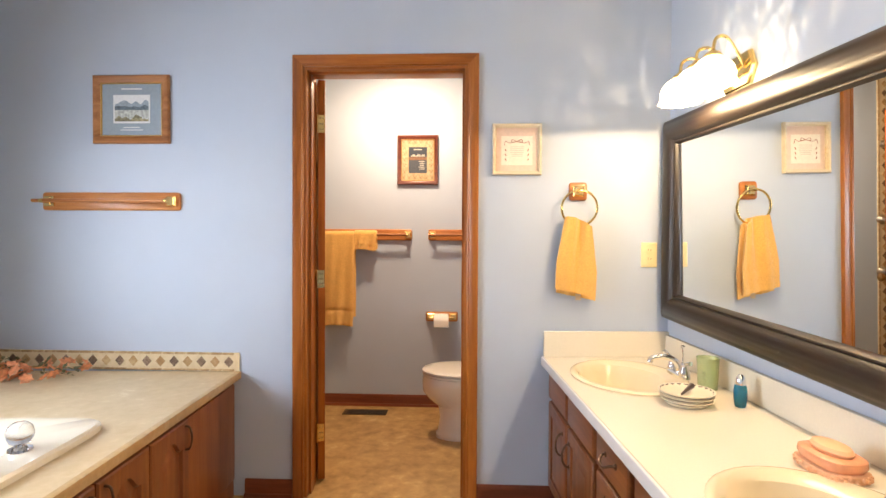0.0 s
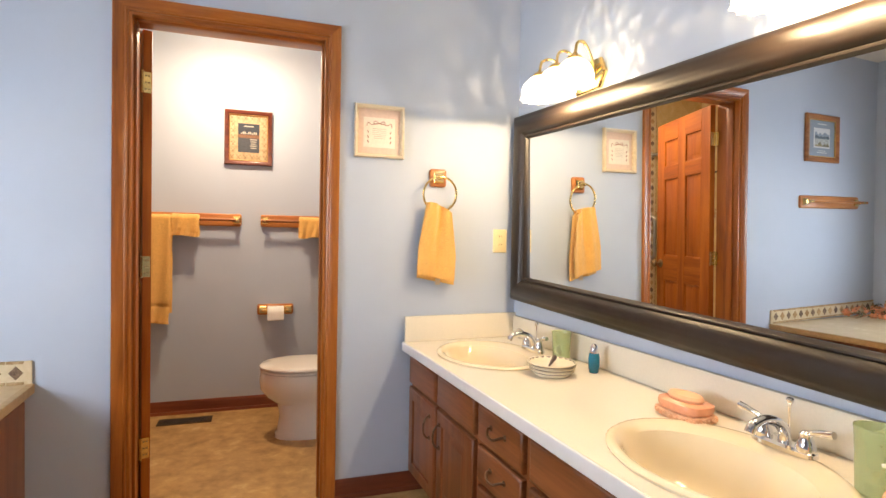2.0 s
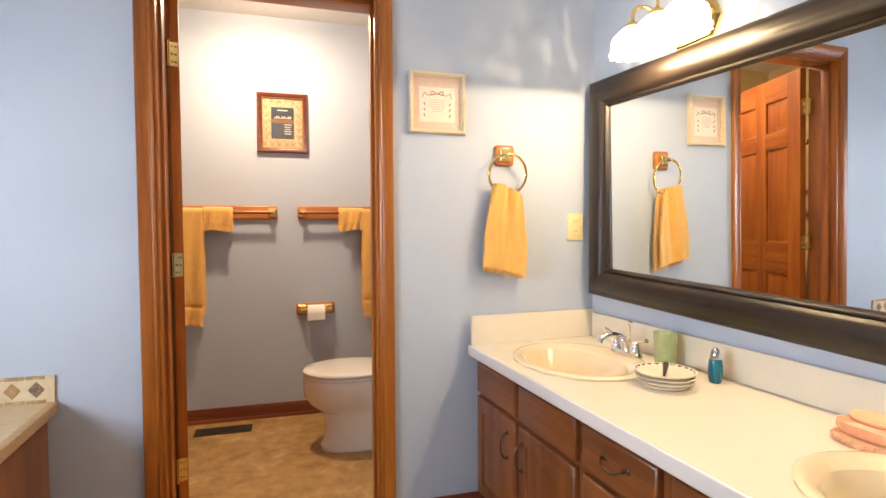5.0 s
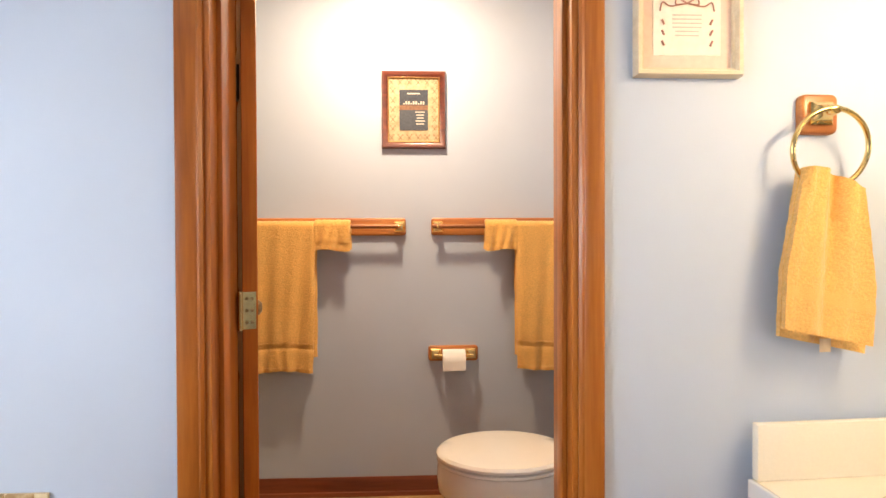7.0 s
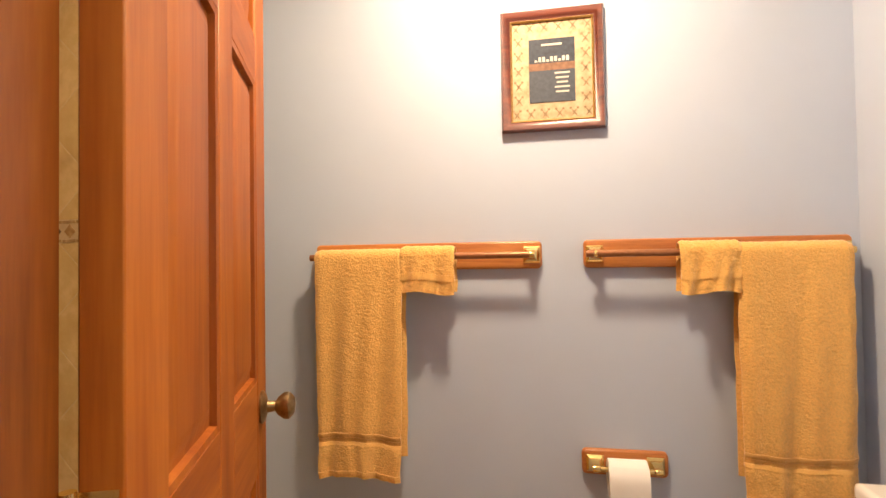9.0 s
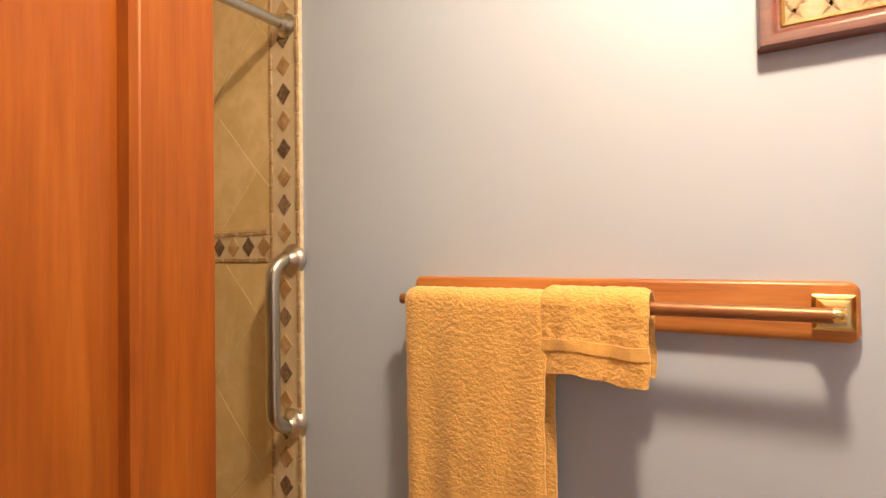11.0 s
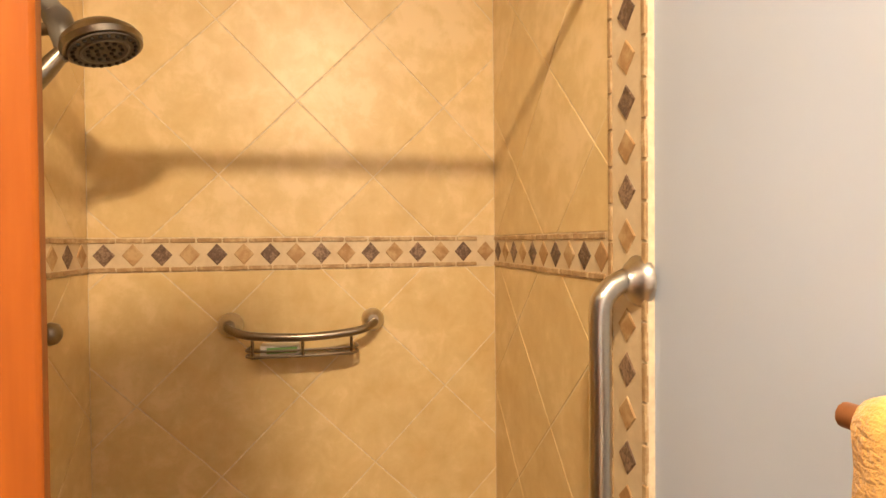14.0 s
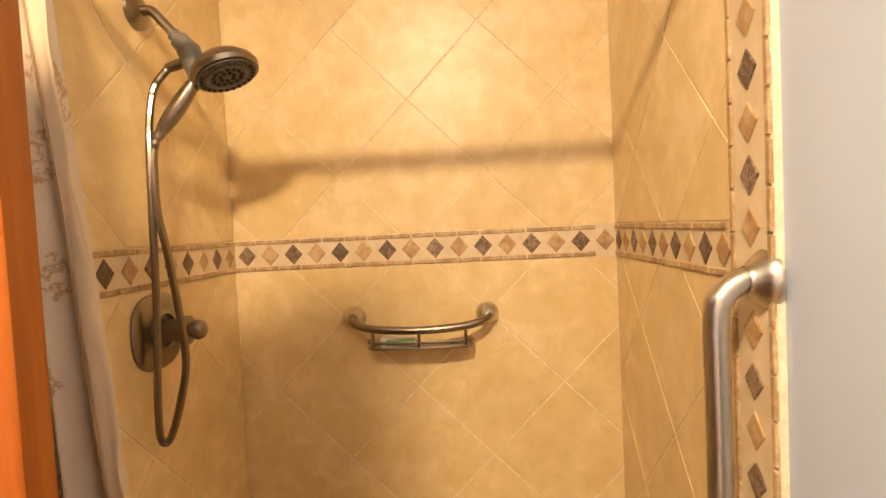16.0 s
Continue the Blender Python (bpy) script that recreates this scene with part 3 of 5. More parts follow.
YB = W2 - 0.066
towel("bath_towel", "folded gold terry bath towel on wall rail", -0.505, -0.225, 1.266, 0.660, 0.60, YB, [(0.800, 0.815), (0.823, 0.832), (0.842, 0.857), (0.972, 0.984)], 1, 0.09, 0.016, r=0.018)
towel("bath_towel", "folded gold terry bath towel beside cistern", 0.690, 0.962, 1.266, 0.660, 0.60, YB, [(0.800, 0.815), (0.823, 0.832), (0.842, 0.857), (0.972, 0.984)], 4, 0.03, 0.016, r=0.018)
towel("hand_towel", "small gold terry hand towel folded on rail", -0.232, -0.068, 1.270, 0.112, 0.11, YB, [(0.50, 0.66)], 2, 0.0, 0.013, r=0.022)
towel("hand_towel", "small gold terry hand towel folded on rail", 0.548, 0.700, 1.270, 0.112, 0.11, YB, [(0.50, 0.66)], 6, 0.03, 0.013, r=0.022)

# toilet paper
tp = thing("paper_holder", "oak paper holder with brass arms and white roll", "paper holder", (0.404, W2, 0.668))
part("backplate", rounded_plate(-0.118, 0.118, -0.036, 0.036, 0, -0.016), PLAQUE, tp)
for sx in (-1, 1):
    bracket(tp, sx * 0.082, 0, -0.016, 0.05)
part("roller", tube([(-0.07, -0.066, 0), (0.07, -0.066, 0)], 0.008), BRASS, tp)
pap = part("paper_roll", lathe([(0.02, -0.052), (0.048, -0.052), (0.050, -0.050), (0.050, 0.050), (0.048, 0.052), (0.02, 0.052)], 32, "x", (0, -0.068, -0.02)), PAPER, tp, "white toilet paper roll")
part("sheet", loft([[(-0.052, -0.068 - 0.0515 * math.cos(a), -0.02 + 0.0515 * math.sin(a)), (0.052, -0.068 - 0.0515 * math.cos(a), -0.02 + 0.0515 * math.sin(a))] for a in (0.9, 0.6, 0.3, 0)] + [[(-0.052, -0.1195, -0.06), (0.052, -0.1195, -0.055)]], False, closed=False), PAPER, pap)

# floor register
vent = thing("floor_vent", "dark bronze slotted floor register", "vent", (-0.13, 3.73, 0))
part("frame", box(-0.155, 0.155, -0.058, 0.058, 0.0005, 0.005, 0.002), VENT, vent)
# Black sheet laid on the frame, standing for the shade between slats.
part("gap_shade_sheet", box(-0.125, 0.125, -0.034, 0.034, 0.005, 0.0055), BLACK, vent)
for i in range(22):
    part("slat", box(-0.123 + i * 0.0115, -0.119 + i * 0.0115, -0.034, 0.034, 0.0056, 0.008), VENT, vent)

# ceiling lamp of the toilet room (above the view)
cl = thing("ceiling_lamp", "small brass ceiling lamp with open glass shade", "ceiling lamp", (0.12, 3.345, H))
part("canopy", lathe([(0.065, 0), (0.062, -0.012), (0.03, -0.03), (0.012, -0.034)], 24, cap=True), BRASS, cl)


def framed(name, label, w, h, at, rz, frame_mat, fw, depth, mat_mat, art, inner_mat=None, extra=None, category="picture"):
    """A picture hung on a wall: local x along the wall, -y out of it, z up, centred."""
    ob = thing(name, label, category, at, rz, group="wall pictures")
    def prof(m, y):
        return [(-w / 2 + m, y, -h / 2 + m), (w / 2 - m, y, -h / 2 + m), (w / 2 - m, y, h / 2 - m), (-w / 2 + m, y, h / 2 - m)]
    part("frame", loft([prof(0, -0.001), prof(0, -depth * 0.7), prof(fw * 0.15, -depth), prof(fw * 0.55, -depth * 0.92), prof(fw * 0.8, -depth * 0.6), prof(fw, -depth * 0.55), prof(fw, -0.004)], False), frame_mat, ob)
    if inner_mat:
        m0 = fw
        part("gilt_lip", loft([prof(m0 - 0.001, -depth * 0.5), prof(m0 + 0.002, -depth * 0.62), prof(m0 + 0.006, -depth * 0.45), prof(m0 + 0.006, -0.005)], False), inner_mat, ob)
    part("mount", box(-w / 2 + fw * 0.5, w / 2 - fw * 0.5, -0.006, -0.003, -h / 2 + fw * 0.5, h / 2 - fw * 0.5), mat_mat, ob)
    for nm, b, m in art:
        part(nm, box(b[0], b[1], -0.0065 - b[4], -0.006, b[2], b[3]), m, ob, smooth=False)
    if extra:
        extra(ob)
    return ob


def flat(name, c, var=0.05, scale=80, rough=0.7):
    return plain(name, c, rough, var=var, scale=scale)


NAVY, GREYT, LIGHTT = flat("dark_navy_print", (0.030, 0.040, 0.060), 0.3), flat("grey_print", (0.055, 0.065, 0.085), 0.2), flat("pale_print_ink", (0.55, 0.52, 0.45))
PATT = mottled("gold_damask_mount", [(0.5, (0.30, 0.20, 0.09)), (0.68, (0.44, 0.33, 0.19)), (0.95, (0.54, 0.43, 0.27))], 55, 0.6, 0.1)
DAMD = flat("brown_damask_ink", (0.27, 0.18, 0.09))
SUNSET = flat("sunset_print", (0.20, 0.10, 0.055), 0.3)


def damask(ob):
    """Woven motifs: small crossed leaves round the mount."""
    spots = [(-0.105 + i * 0.042, s * 0.130) for i in range(6) for s in (-1, 1)] + [(s * 0.098, -0.088 + i * 0.044) for i in range(5) for s in (-1, 1)]
    for k, (px, pz) in enumerate(spots):
        bm = bmesh.new()
        for sgn in (-1, 1):
            d = Vector((0.011 * sgn, 0, 0.014))
            n = Vector((0.0022, 0, -0.0018 * sgn))
            c = Vector((px, -0.0068, pz))
            vs = [bm.verts.new(c + q) for q in (-d, -d * 0.2 + n, d, d * 0.2 - n)]
            bm.faces.new(vs)
            r = bmesh.ops.create_circle(bm, cap_ends=True, radius=0.004, segments=8, matrix=Matrix.Translation(c + d * 0.95 + Vector((0, -0.0001 * (k % 2 + 1), 0))) @ Matrix.Rotation(radians(90), 4, "X"))
        part("motif", bm, DAMD, ob, smooth=False)
    for i in range(5):
        wd = 0.022 - 0.003 * (i % 3)
        part("writing", box(0.03 - wd, 0.03 + wd, -0.0085, -0.0078, -0.012 - i * 0.014, -0.007 - i * 0.014), LIGHTT, ob, smooth=False)
    part("writing", box(-0.03, 0.03, -0.0085, -0.0078, 0.074, 0.080), LIGHTT, ob, smooth=False)
    for i in range(9):
        hh = 0.006 + 0.010 * abs(math.sin(i * 2.1))
        part("lit_skyline", box(-0.05 + i * 0.0115, -0.042 + i * 0.0115, -0.0085, -0.0078, 0.026, 0.026 + hh), LIGHTT, ob, smooth=False)


framed("framed_print", "dark mahogany framed print in gold damask mount", 0.30, 0.362, (0.222, W2, 1.816), 0, MAHOG, 0.028, 0.024, PATT,
       [("print", (-0.067, 0.067, -0.095, 0.095, 0.001), NAVY), ("print_ground", (-0.067, 0.067, -0.095, 0.0, 0.0015), GREYT), ("sunset", (-0.067, 0.067, 0.0, 0.022, 0.0017), SUNSET)], GOLD, damask)

# ---- door wall of the main room ----
BLUEM, SKYM, HILL, WATER_ = flat("slate_mount", (0.30, 0.36, 0.42)), flat("pale_sky_print", (0.72, 0.73, 0.72)), flat("hill_print", (0.13, 0.17, 0.20), 0.4), flat("lake_print", (0.48, 0.50, 0.46), 0.4)


def bars(ob, rows, mat, y=-0.0085):
    for cx, cz, w, h in rows:
        part("writing", box(cx - w / 2, cx + w / 2, y, y + 0.0008, cz - h / 2, cz + h / 2), mat, ob, smooth=False)


def ridge(ob, name, x0, x1, z0, base, amp, seedv, mat, y):
    """A flat painted silhouette with an uneven top edge."""
    bm = bmesh.new()
    n = 24
    up = [bm.verts.new((x0 + (x1 - x0) * i / n, y, base + amp * (0.5 + 0.9 * noise.noise(Vector((i * 0.21, seedv, 0)))))) for i in range(n + 1)]
    lo = [bm.verts.new((x0 + (x1 - x0) * i / n, y, z0)) for i in range(n + 1)]
    for i in range(n):
        bm.faces.new((lo[i], lo[i + 1], up[i + 1], up[i]))
    part(name, bm, mat, ob, smooth=False)


def landscape(ob):
    ridge(ob, "far_hills", -0.083, 0.083, 0.0, 0.012, 0.034, 2.3, flat("pale_hill", (0.30, 0.36, 0.42), 0.2), -0.0078)
    ridge(ob, "near_hills", -0.083, 0.083, -0.002, 0.002, 0.022, 7.1, HILL, -0.0081)
    ridge(ob, "shore", -0.083, 0.05, -0.056, -0.046, 0.026, 4.4, flat("reed_bank", (0.22, 0.20, 0.12), 0.5), -0.0083)
    ridge(ob, "shore", 0.0, 0.083, -0.056, -0.05, 0.016, 9.0, flat("grass_bank", (0.36, 0.32, 0.18), 0.5), -0.0085)
    bars(ob, [(0, 0.098, 0.10, 0.006), (0, -0.085, 0.08, 0.004), (0, -0.097, 0.11, 0.004)], SKYM)


framed("framed_landscape", "oak framed lake landscape in slate mount", 0.372, 0.325, (-1.018, W1, 1.846), 0, PICW, 0.035, 0.022, BLUEM,
       [("print", (-0.09, 0.09, -0.065, 0.07, 0.001), SKYM), ("lake", (-0.083, 0.083, -0.056, 0.0, 0.0013), WATER_)], GOLD, landscape)
PINKM, CREAMP, RIBBON, GREYI = flat("pale_pink_mount", (0.74, 0.56, 0.45)), flat("cream_card", (0.80, 0.74, 0.62)), flat("rose_ribbon", (0.42, 0.20, 0.15), 0.2), flat("grey_ink", (0.52, 0.47, 0.40))


def ribbon(ob):
    bars(ob, [(0, 0.012 - i * 0.0085, 0.062 - 0.012 * (i > 3), 0.0022) for i in range(6)], GREYI)
    for sgn in (-1, 1):
        part("ribbon", tube(curve_pts([(0, -0.009, 0.036), (sgn * 0.02, -0.009, 0.046), (sgn * 0.024, -0.009, 0.034), (0, -0.009, 0.036)], 8), 0.0016, 6), RIBBON, ob)
        part("ribbon", tube(curve_pts([(0, -0.009, 0.036), (sgn * 0.035, -0.009, 0.030), (sgn * 0.052, -0.009, 0.038), (sgn * 0.058, -0.009, 0.02)], 8), 0.0014, 6), RIBBON, ob)
        for i in range(3):
            part("leaf_sprig", tube([(sgn * 0.054, -0.009, 0.002 - i * 0.022), (sgn * 0.049, -0.009, -0.008 - i * 0.022)], 0.0022, 6), RIBBON, ob)


framed("framed_verse", "pale wood framed verse in pink mount", 0.226, 0.236, (0.812, W1, 1.652), 0, PALEW, 0.018, 0.026, PINKM, [("card", (-0.072, 0.072, -0.072, 0.062, 0.001), CREAMP)], None, ribbon)

rk = thing("towel_bar", "oak towel bar with brass posts, empty", "towel bar", (-1.118, W1, 1.408), group="towel bars")
part("backplate", rounded_plate(-0.337, 0.337, -0.043, 0.043, 0, -0.018), PLAQUE, rk)
for sx in (-1, 1):
    bracket(rk, sx * 0.30, 0, -0.018, 0.05)
part("rail", tube([(-0.345, -0.068, 0), (0.30, -0.068, 0)], 0.0085), PLAQUE, rk, "oak rail")

ring = thing("towel_ring", "brass towel ring on small oak plaque", "towel ring", (1.093, W1, 1.458))
part("backplate", rounded_plate(-0.041, 0.041, -0.042, 0.042, 0, -0.016), PLAQUE, ring)
bracket(ring, 0, 0, -0.016, 0.036)
R = 0.080
part("ring", tube([(R * math.sin(2 * math.pi * k / 40), -0.055 + 0.009 * (1 - math.cos(2 * math.pi * k / 40)), -0.078 + R * math.cos(2 * math.pi * k / 40)) for k in range(41)], 0.0052, 10), BRASS, ring)


def ring_towel():
    ob = thing("hand_towel", "gold terry hand towel hanging through brass ring", "towel", (1.085, W1 - 0.046, 1.318), group="gold towels")
    for nm, y, drop, dx, mat in (("front_fold", -0.012, 0.322, 0.0, TOWEL), ("back_fold", 0.016, 0.342, 0.008, TOWEL)):
        rings = []
        for k in range(41):
            f = k / 40
            w = 0.058 + 0.030 * min(1, f * 1.6)
            lean = -0.012 * f + dx
            top, bot = [], []
            for i in range(31):
                u = -1 + 2 * i / 30
                fold = (0.013 * math.sin(u * 4.2 + 0.8) + 0.006 * math.sin(u * 9 + 2 * f)) * (0.5 + 0.5 * (1 - f))
                zz = 0.014 * (1 - u * u) * (1 - f) + 0.022 * (1 - f) * -u - f * (drop + 0.018 * u)
                wob = 0.002 * noise.noise(Vector((u * 9, zz * 50, y * 100)))
                p = Vector((u * w + lean, y + fold + wob, zz))
                top.append(p + Vector((0, -0.006, 0)))
                bot.append(p + Vector((0, 0.006, 0)))
            rings.append(top + bot[::-1])
        cl_ = part(nm, loft(rings), mat, ob)
        if nm == "front_fold":
            part("woven_band", loft([[Vector(p) + Vector((0, -0.0012 if j < 31 else 0.0012, 0)) for j, p in enumerate(r)] for r in rings[29:33]]), BAND, cl_)
    part("care_tag", box(-0.004, 0.020, 0.012, 0.013, -0.358, -0.33), HEM, ob)


ring_towel()
outl = thing("wall_outlet", "ivory plastic double outlet on door wall", "outlet", (1.421, W1, 1.168))
part("cover", rounded_plate(-0.036, 0.036, -0.057, 0.057, 0, -0.006, 0.004, 0.003), IVORY, outl)
for dz in (-0.02, 0.02):
    soc = part("socket", lathe([(0.0168, 0), (0.0165, -0.0025), (0.0001, -0.0025)], 20, "y", (0, -0.006, dz)), IVORY, outl)
    for dx in (-0.006, 0.006):
        # Black slips on the socket face stand for the dark inside its slots.
        part("slot_shade", box(dx - 0.001, dx + 0.001, -0.0092, -0.0086, dz - 0.001, dz + 0.007), BLACK, soc)

# ---- vanity ----
CT, CD, VL = 0.700, 0.574, 1.945
S1, S2, SU = 0.365, 1.462, 0.318
top = thing("countertop", "cream laminate vanity countertop with splashbacks", "countertop", CORNER, THETA)


def slab(a, b, c):
    """One half of the counter, with an oval hole."""
    n = 40
    inner = [(-SU - 0.195 * math.cos(2 * math.pi * i / n), -c - 0.245 * math.sin(2 * math.pi * i / n)) for i in range(n)]
    outer = []
    for px, py in inner:
        dx, dy = px + SU, py + c
        tx = ((-0.003 + SU) if dx > 0 else (-CD + SU)) / dx if abs(dx) > 1e-9 else 1e9
        ty = ((-a + c) if dy > 0 else (-b + c)) / dy if abs(dy) > 1e-9 else 1e9
        t = min(tx, ty)
        outer.append((-SU + dx * t, -c + dy * t))
    for cx in (-0.003, -CD):
        for cy in (-a, -b):
            k = min(range(n), key=lambda i: (outer[i][0] - cx) ** 2 + (outer[i][1] - cy) ** 2)
            outer[k] = (cx, cy)
    lift = lambda pts, z: [(x_, y_, z) for x_, y_ in pts]
    return loft([lift(inner, CT - 0.038), lift(outer, CT - 0.038), lift(outer, CT), lift(inner, CT)], False)


part("slab", slab(0.004, 0.92, S1), LAM, top, smooth=False)
part("slab", slab(0.92, VL, S2), LAM, top, smooth=False)
# Edge coloured cooler than the cream top: daylight on it is painted in.
part("front_edge", box(-CD - 0.010, -CD + 0.0005, -VL - 0.010, -0.002, CT - 0.040, CT + 0.0004, 0.005, 3), plain("daylit_edge_laminate", (0.74, 0.72, 0.70), 0.25, var=0.02), top, "rounded front edge, coloured paler for daylight")
part("end_edge", box(-CD, -0.003, -VL - 0.010, -VL + 0.0005, CT - 0.040, CT + 0.0004, 0.004, 2), LAM, top)
part("backsplash", box(-0.020, -0.001, -VL, -0.022, CT, CT + 0.104, 0.004, 2), LAM, top)
part("sidesplash", box(-CD, -0.001, -0.021, -0.002, CT, CT + 0.117, 0.004, 2), LAM, top)


def sink(v):
    ob = thing("sink", "oval bisque porcelain drop-in washbasin", "sink", van(SU, v, 0), THETA, group="washbasins")
    e = lambda rx, ry, z, c=0.0: ellipse(c, 0, rx, ry, CT + z, 44)
    part("basin", loft([e(0.213, 0.264, 0.0008), e(0.214, 0.265, 0.006), e(0.208, 0.258, 0.011), e(0.196, 0.246, 0.012), e(0.182, 0.232, 0.008, -0.006), e(0.160, 0.21, -0.003, -0.018), e(0.150, 0.198, -0.03, -0.02), e(0.13, 0.17, -0.08, -0.02), e(0.09, 0.12, -0.125, -0.02), e(0.03, 0.035, -0.138, -0.02)], False), SINKM, ob)
    part("drain", lathe([(0.034, -0.137), (0.028, -0.134), (0.02, -0.137), (0.0005, -0.136)], 24, at=(-0.02, 0, CT)), CHROME, ob, "chrome drain")
    return ob


sink(S1)
sink(S2)


def faucet(v):
    """Chrome centre-set tap; local -x points into the basin."""
    ob = thing("faucet", "chrome two-lever washbasin faucet", "faucet", van(0.122, v + 0.012, CT + 0.0115), THETA, group="faucets")
    part("base", loft([ellipse(0, 0, 0.028, 0.082, 0, p=3), ellipse(0, 0, 0.027, 0.081, 0.010, p=3), ellipse(0, 0, 0.020, 0.074, 0.016, p=3)]), CHROME, ob)
    part("spout", tube(curve_pts([(0.004, 0, 0.01), (0, 0, 0.04), (-0.025, 0, 0.066), (-0.07, 0, 0.078), (-0.112, 0, 0.070), (-0.124, 0, 0.052)], 8), 0.0125, 14, taper=lambda s: 1.25 - 0.45 * s + 0.45 * max(0, s - 0.7)), CHROME, ob)
    for sgn in (-1, 1):
        lv = part("handle", lathe([(0.022, 0), (0.022, 0.012), (0.018, 0.024), (0.014, 0.034), (0.015, 0.042), (0.008, 0.049), (0.0005, 0.050)], 20, at=(0, sgn * 0.055, 0.012)), CHROME, ob, "chrome lever handle")
        part("lever", tube(curve_pts([(0, sgn * 0.055, 0.055), (-0.004, sgn * 0.085, 0.066), (-0.006, sgn * 0.122, 0.074)], 6), 0.0075, 10, taper=lambda s: 0.8 + 0.45 * s), CHROME, lv)
    part("lift_rod", tube([(0.018, 0, 0.01), (0.018, 0, 0.112)], 0.0036, 8), CHROME, ob)
    ob.scale = (0.92, 0.92, 0.92)
    part("lift_knob", lathe([(0.003, 0.108), (0.008, 0.114), (0.0095, 0.120), (0.007, 0.124), (0.001, 0.126)], 12, at=(0.018, 0, 0)), CHROME, ob)
    return ob


faucet(S1)
faucet(S2)

# cabinets under the counter
FU = 0.530     # face of the cabinets


def front(parent, name, va, vb, z0, z1, raised, pull=None, lab=""):
    """A cabinet front with a bevelled edge; raised: a raised panel."""
    ob_y0, ob_y1 = -vb, -va
    x0 = -FU - 0.0005
    f = lambda m, d: [(x0 - d, ob_y0 + m, z0 + m), (x0 - d, ob_y1 - m, z0 + m), (x0 - d, ob_y1 - m, z1 - m), (x0 - d, ob_y0 + m, z1 - m)]
    rings = [f(0, 0), f(0, 0.012), f(0.004, 0.018), f(0.010, 0.020)]
    if raised:
        rings += [f(0.052, 0.020), f(0.056, 0.012), f(0.064, 0.012), f(0.088, 0.018), f(0.09, 0.018)]
    pt = part(name, loft(rings), CAB if name == "door" else CAB_Y, parent, lab)
    if pull:
        cv, cz, vert = pull
        s = 0.045
        d = (lambda a, o: (x0 - 0.020 - o, -cv, cz + a)) if vert else (lambda a, o: (x0 - 0.020 - o, -cv + a, cz - 0.012 * (o > 0.02)))
        hd = part("handle", tube(curve_pts([d(-s, 0.0), d(-s * 0.9, 0.014), d(-s * 0.4, 0.026), d(s * 0.4, 0.026), d(s * 0.9, 0.014), d(s, 0.0)], 6), 0.0042, 8), BRONZE, pt, "dark bronze bail pull")
        for a in (-s, s):
            q = Vector(d(a, 0.0))
            part("rosette", lathe([(0.0095, 0.001), (0.0095, -0.002), (0.006, -0.0045), (0.0005, -0.006)], 14, "x", q), BRONZE, hd)
    return pt


def unit(label, va, vb):
    ob = thing("vanity_cabinet", label, "cabinet", CORNER, THETA, group="vanity cabinets")
    bm = box(-FU, -0.004, -vb, -va, 0.088, 0.54)
    part("body", bm, CAB, ob, smooth=False)
    part("face_rail", box(-FU, -FU + 0.02, -vb, -va, 0.5405, CT - 0.04), CAB_Y, ob, smooth=False)
    part("toe_kick", box(-FU + 0.065, -FU + 0.08, -vb, -va, 0.0, 0.088), BLACK, ob, smooth=False)
    return ob


ua = unit("dark-stained oak vanity cabinet with two doors", 0.003, 0.716)
front(ua, "drawer_front", 0.012, 0.335, 0.515, 0.635, False)
front(ua, "drawer_front", 0.362, 0.700, 0.515, 0.635, False)
front(ua, "door", 0.012, 0.335, 0.108, 0.498, True, (0.285, 0.40, True))
front(ua, "door", 0.362, 0.700, 0.108, 0.498, True, (0.395, 0.40, True))
ub = unit("dark-stained oak vanity drawer cabinet", 0.717, 1.038)
for z0, z1 in ((0.515, 0.635), (0.378, 0.498), (0.108, 0.362)):
    front(ub, "drawer_front", 0.735, 1.020, z0, z1, False, (0.878, (z0 + z1) / 2 + 0.01, False))
uc = unit("dark-stained oak vanity cabinet beneath second washbasin", 1.039, 1.93)
front(uc, "drawer_front", 1.060, 1.465, 0.515, 0.635, False)
front(uc, "drawer_front", 1.490, 1.905, 0.515, 0.635, False)
front(uc, "door", 1.060, 1.465, 0.108, 0.498, True, (1.41, 0.40, True))
front(uc, "door", 1.490, 1.905, 0.108, 0.498, True, (1.545, 0.40, True))

# mirror
mr = thing("mirror", "large wall mirror in dark bronze moulded frame", "mirror", CORNER, THETA)
MV0, MV1, MZ0, MZ1, MF = 0.022, 2.02, 0.884, 1.772, 0.118


def mring(m, d):
    sag = lambda v: -0.032 * (v - MV0)   # it hangs a little low at the far end
    return [(-d, -v, z + sag(v)) for v, z in ((MV1 - m, MZ0 + m), (MV0 + m, MZ0 + m), (MV0 + m, MZ1 - m), (MV1 - m, MZ1 - m))]


FR = [(0, 0.001), (0, 0.022), (0.004, 0.029), (0.014, 0.034), (0.030, 0.041), (0.048, 0.046), (0.064, 0.046), (0.080, 0.041), (0.094, 0.032), (0.101, 0.026), (0.105, 0.028), (0.110, 0.027), (MF, 0.018), (MF, 0.006)]
part("frame", loft([mring(m, d * 1.35) for m, d in FR], False), BLACKF, mr)
mg = loft([mring(MF - 0.004, d) for d in (0.012, 0.016)])
bmesh.ops.rotate(mg, verts=mg.verts, cent=(-0.014, 0, MZ0 + MF), matrix=Matrix.Rotation(radians(-0.75), 3, "Y"))
part("mirror_glass", mg, MIRR, mr, "silvered mirror glass", smooth=False)


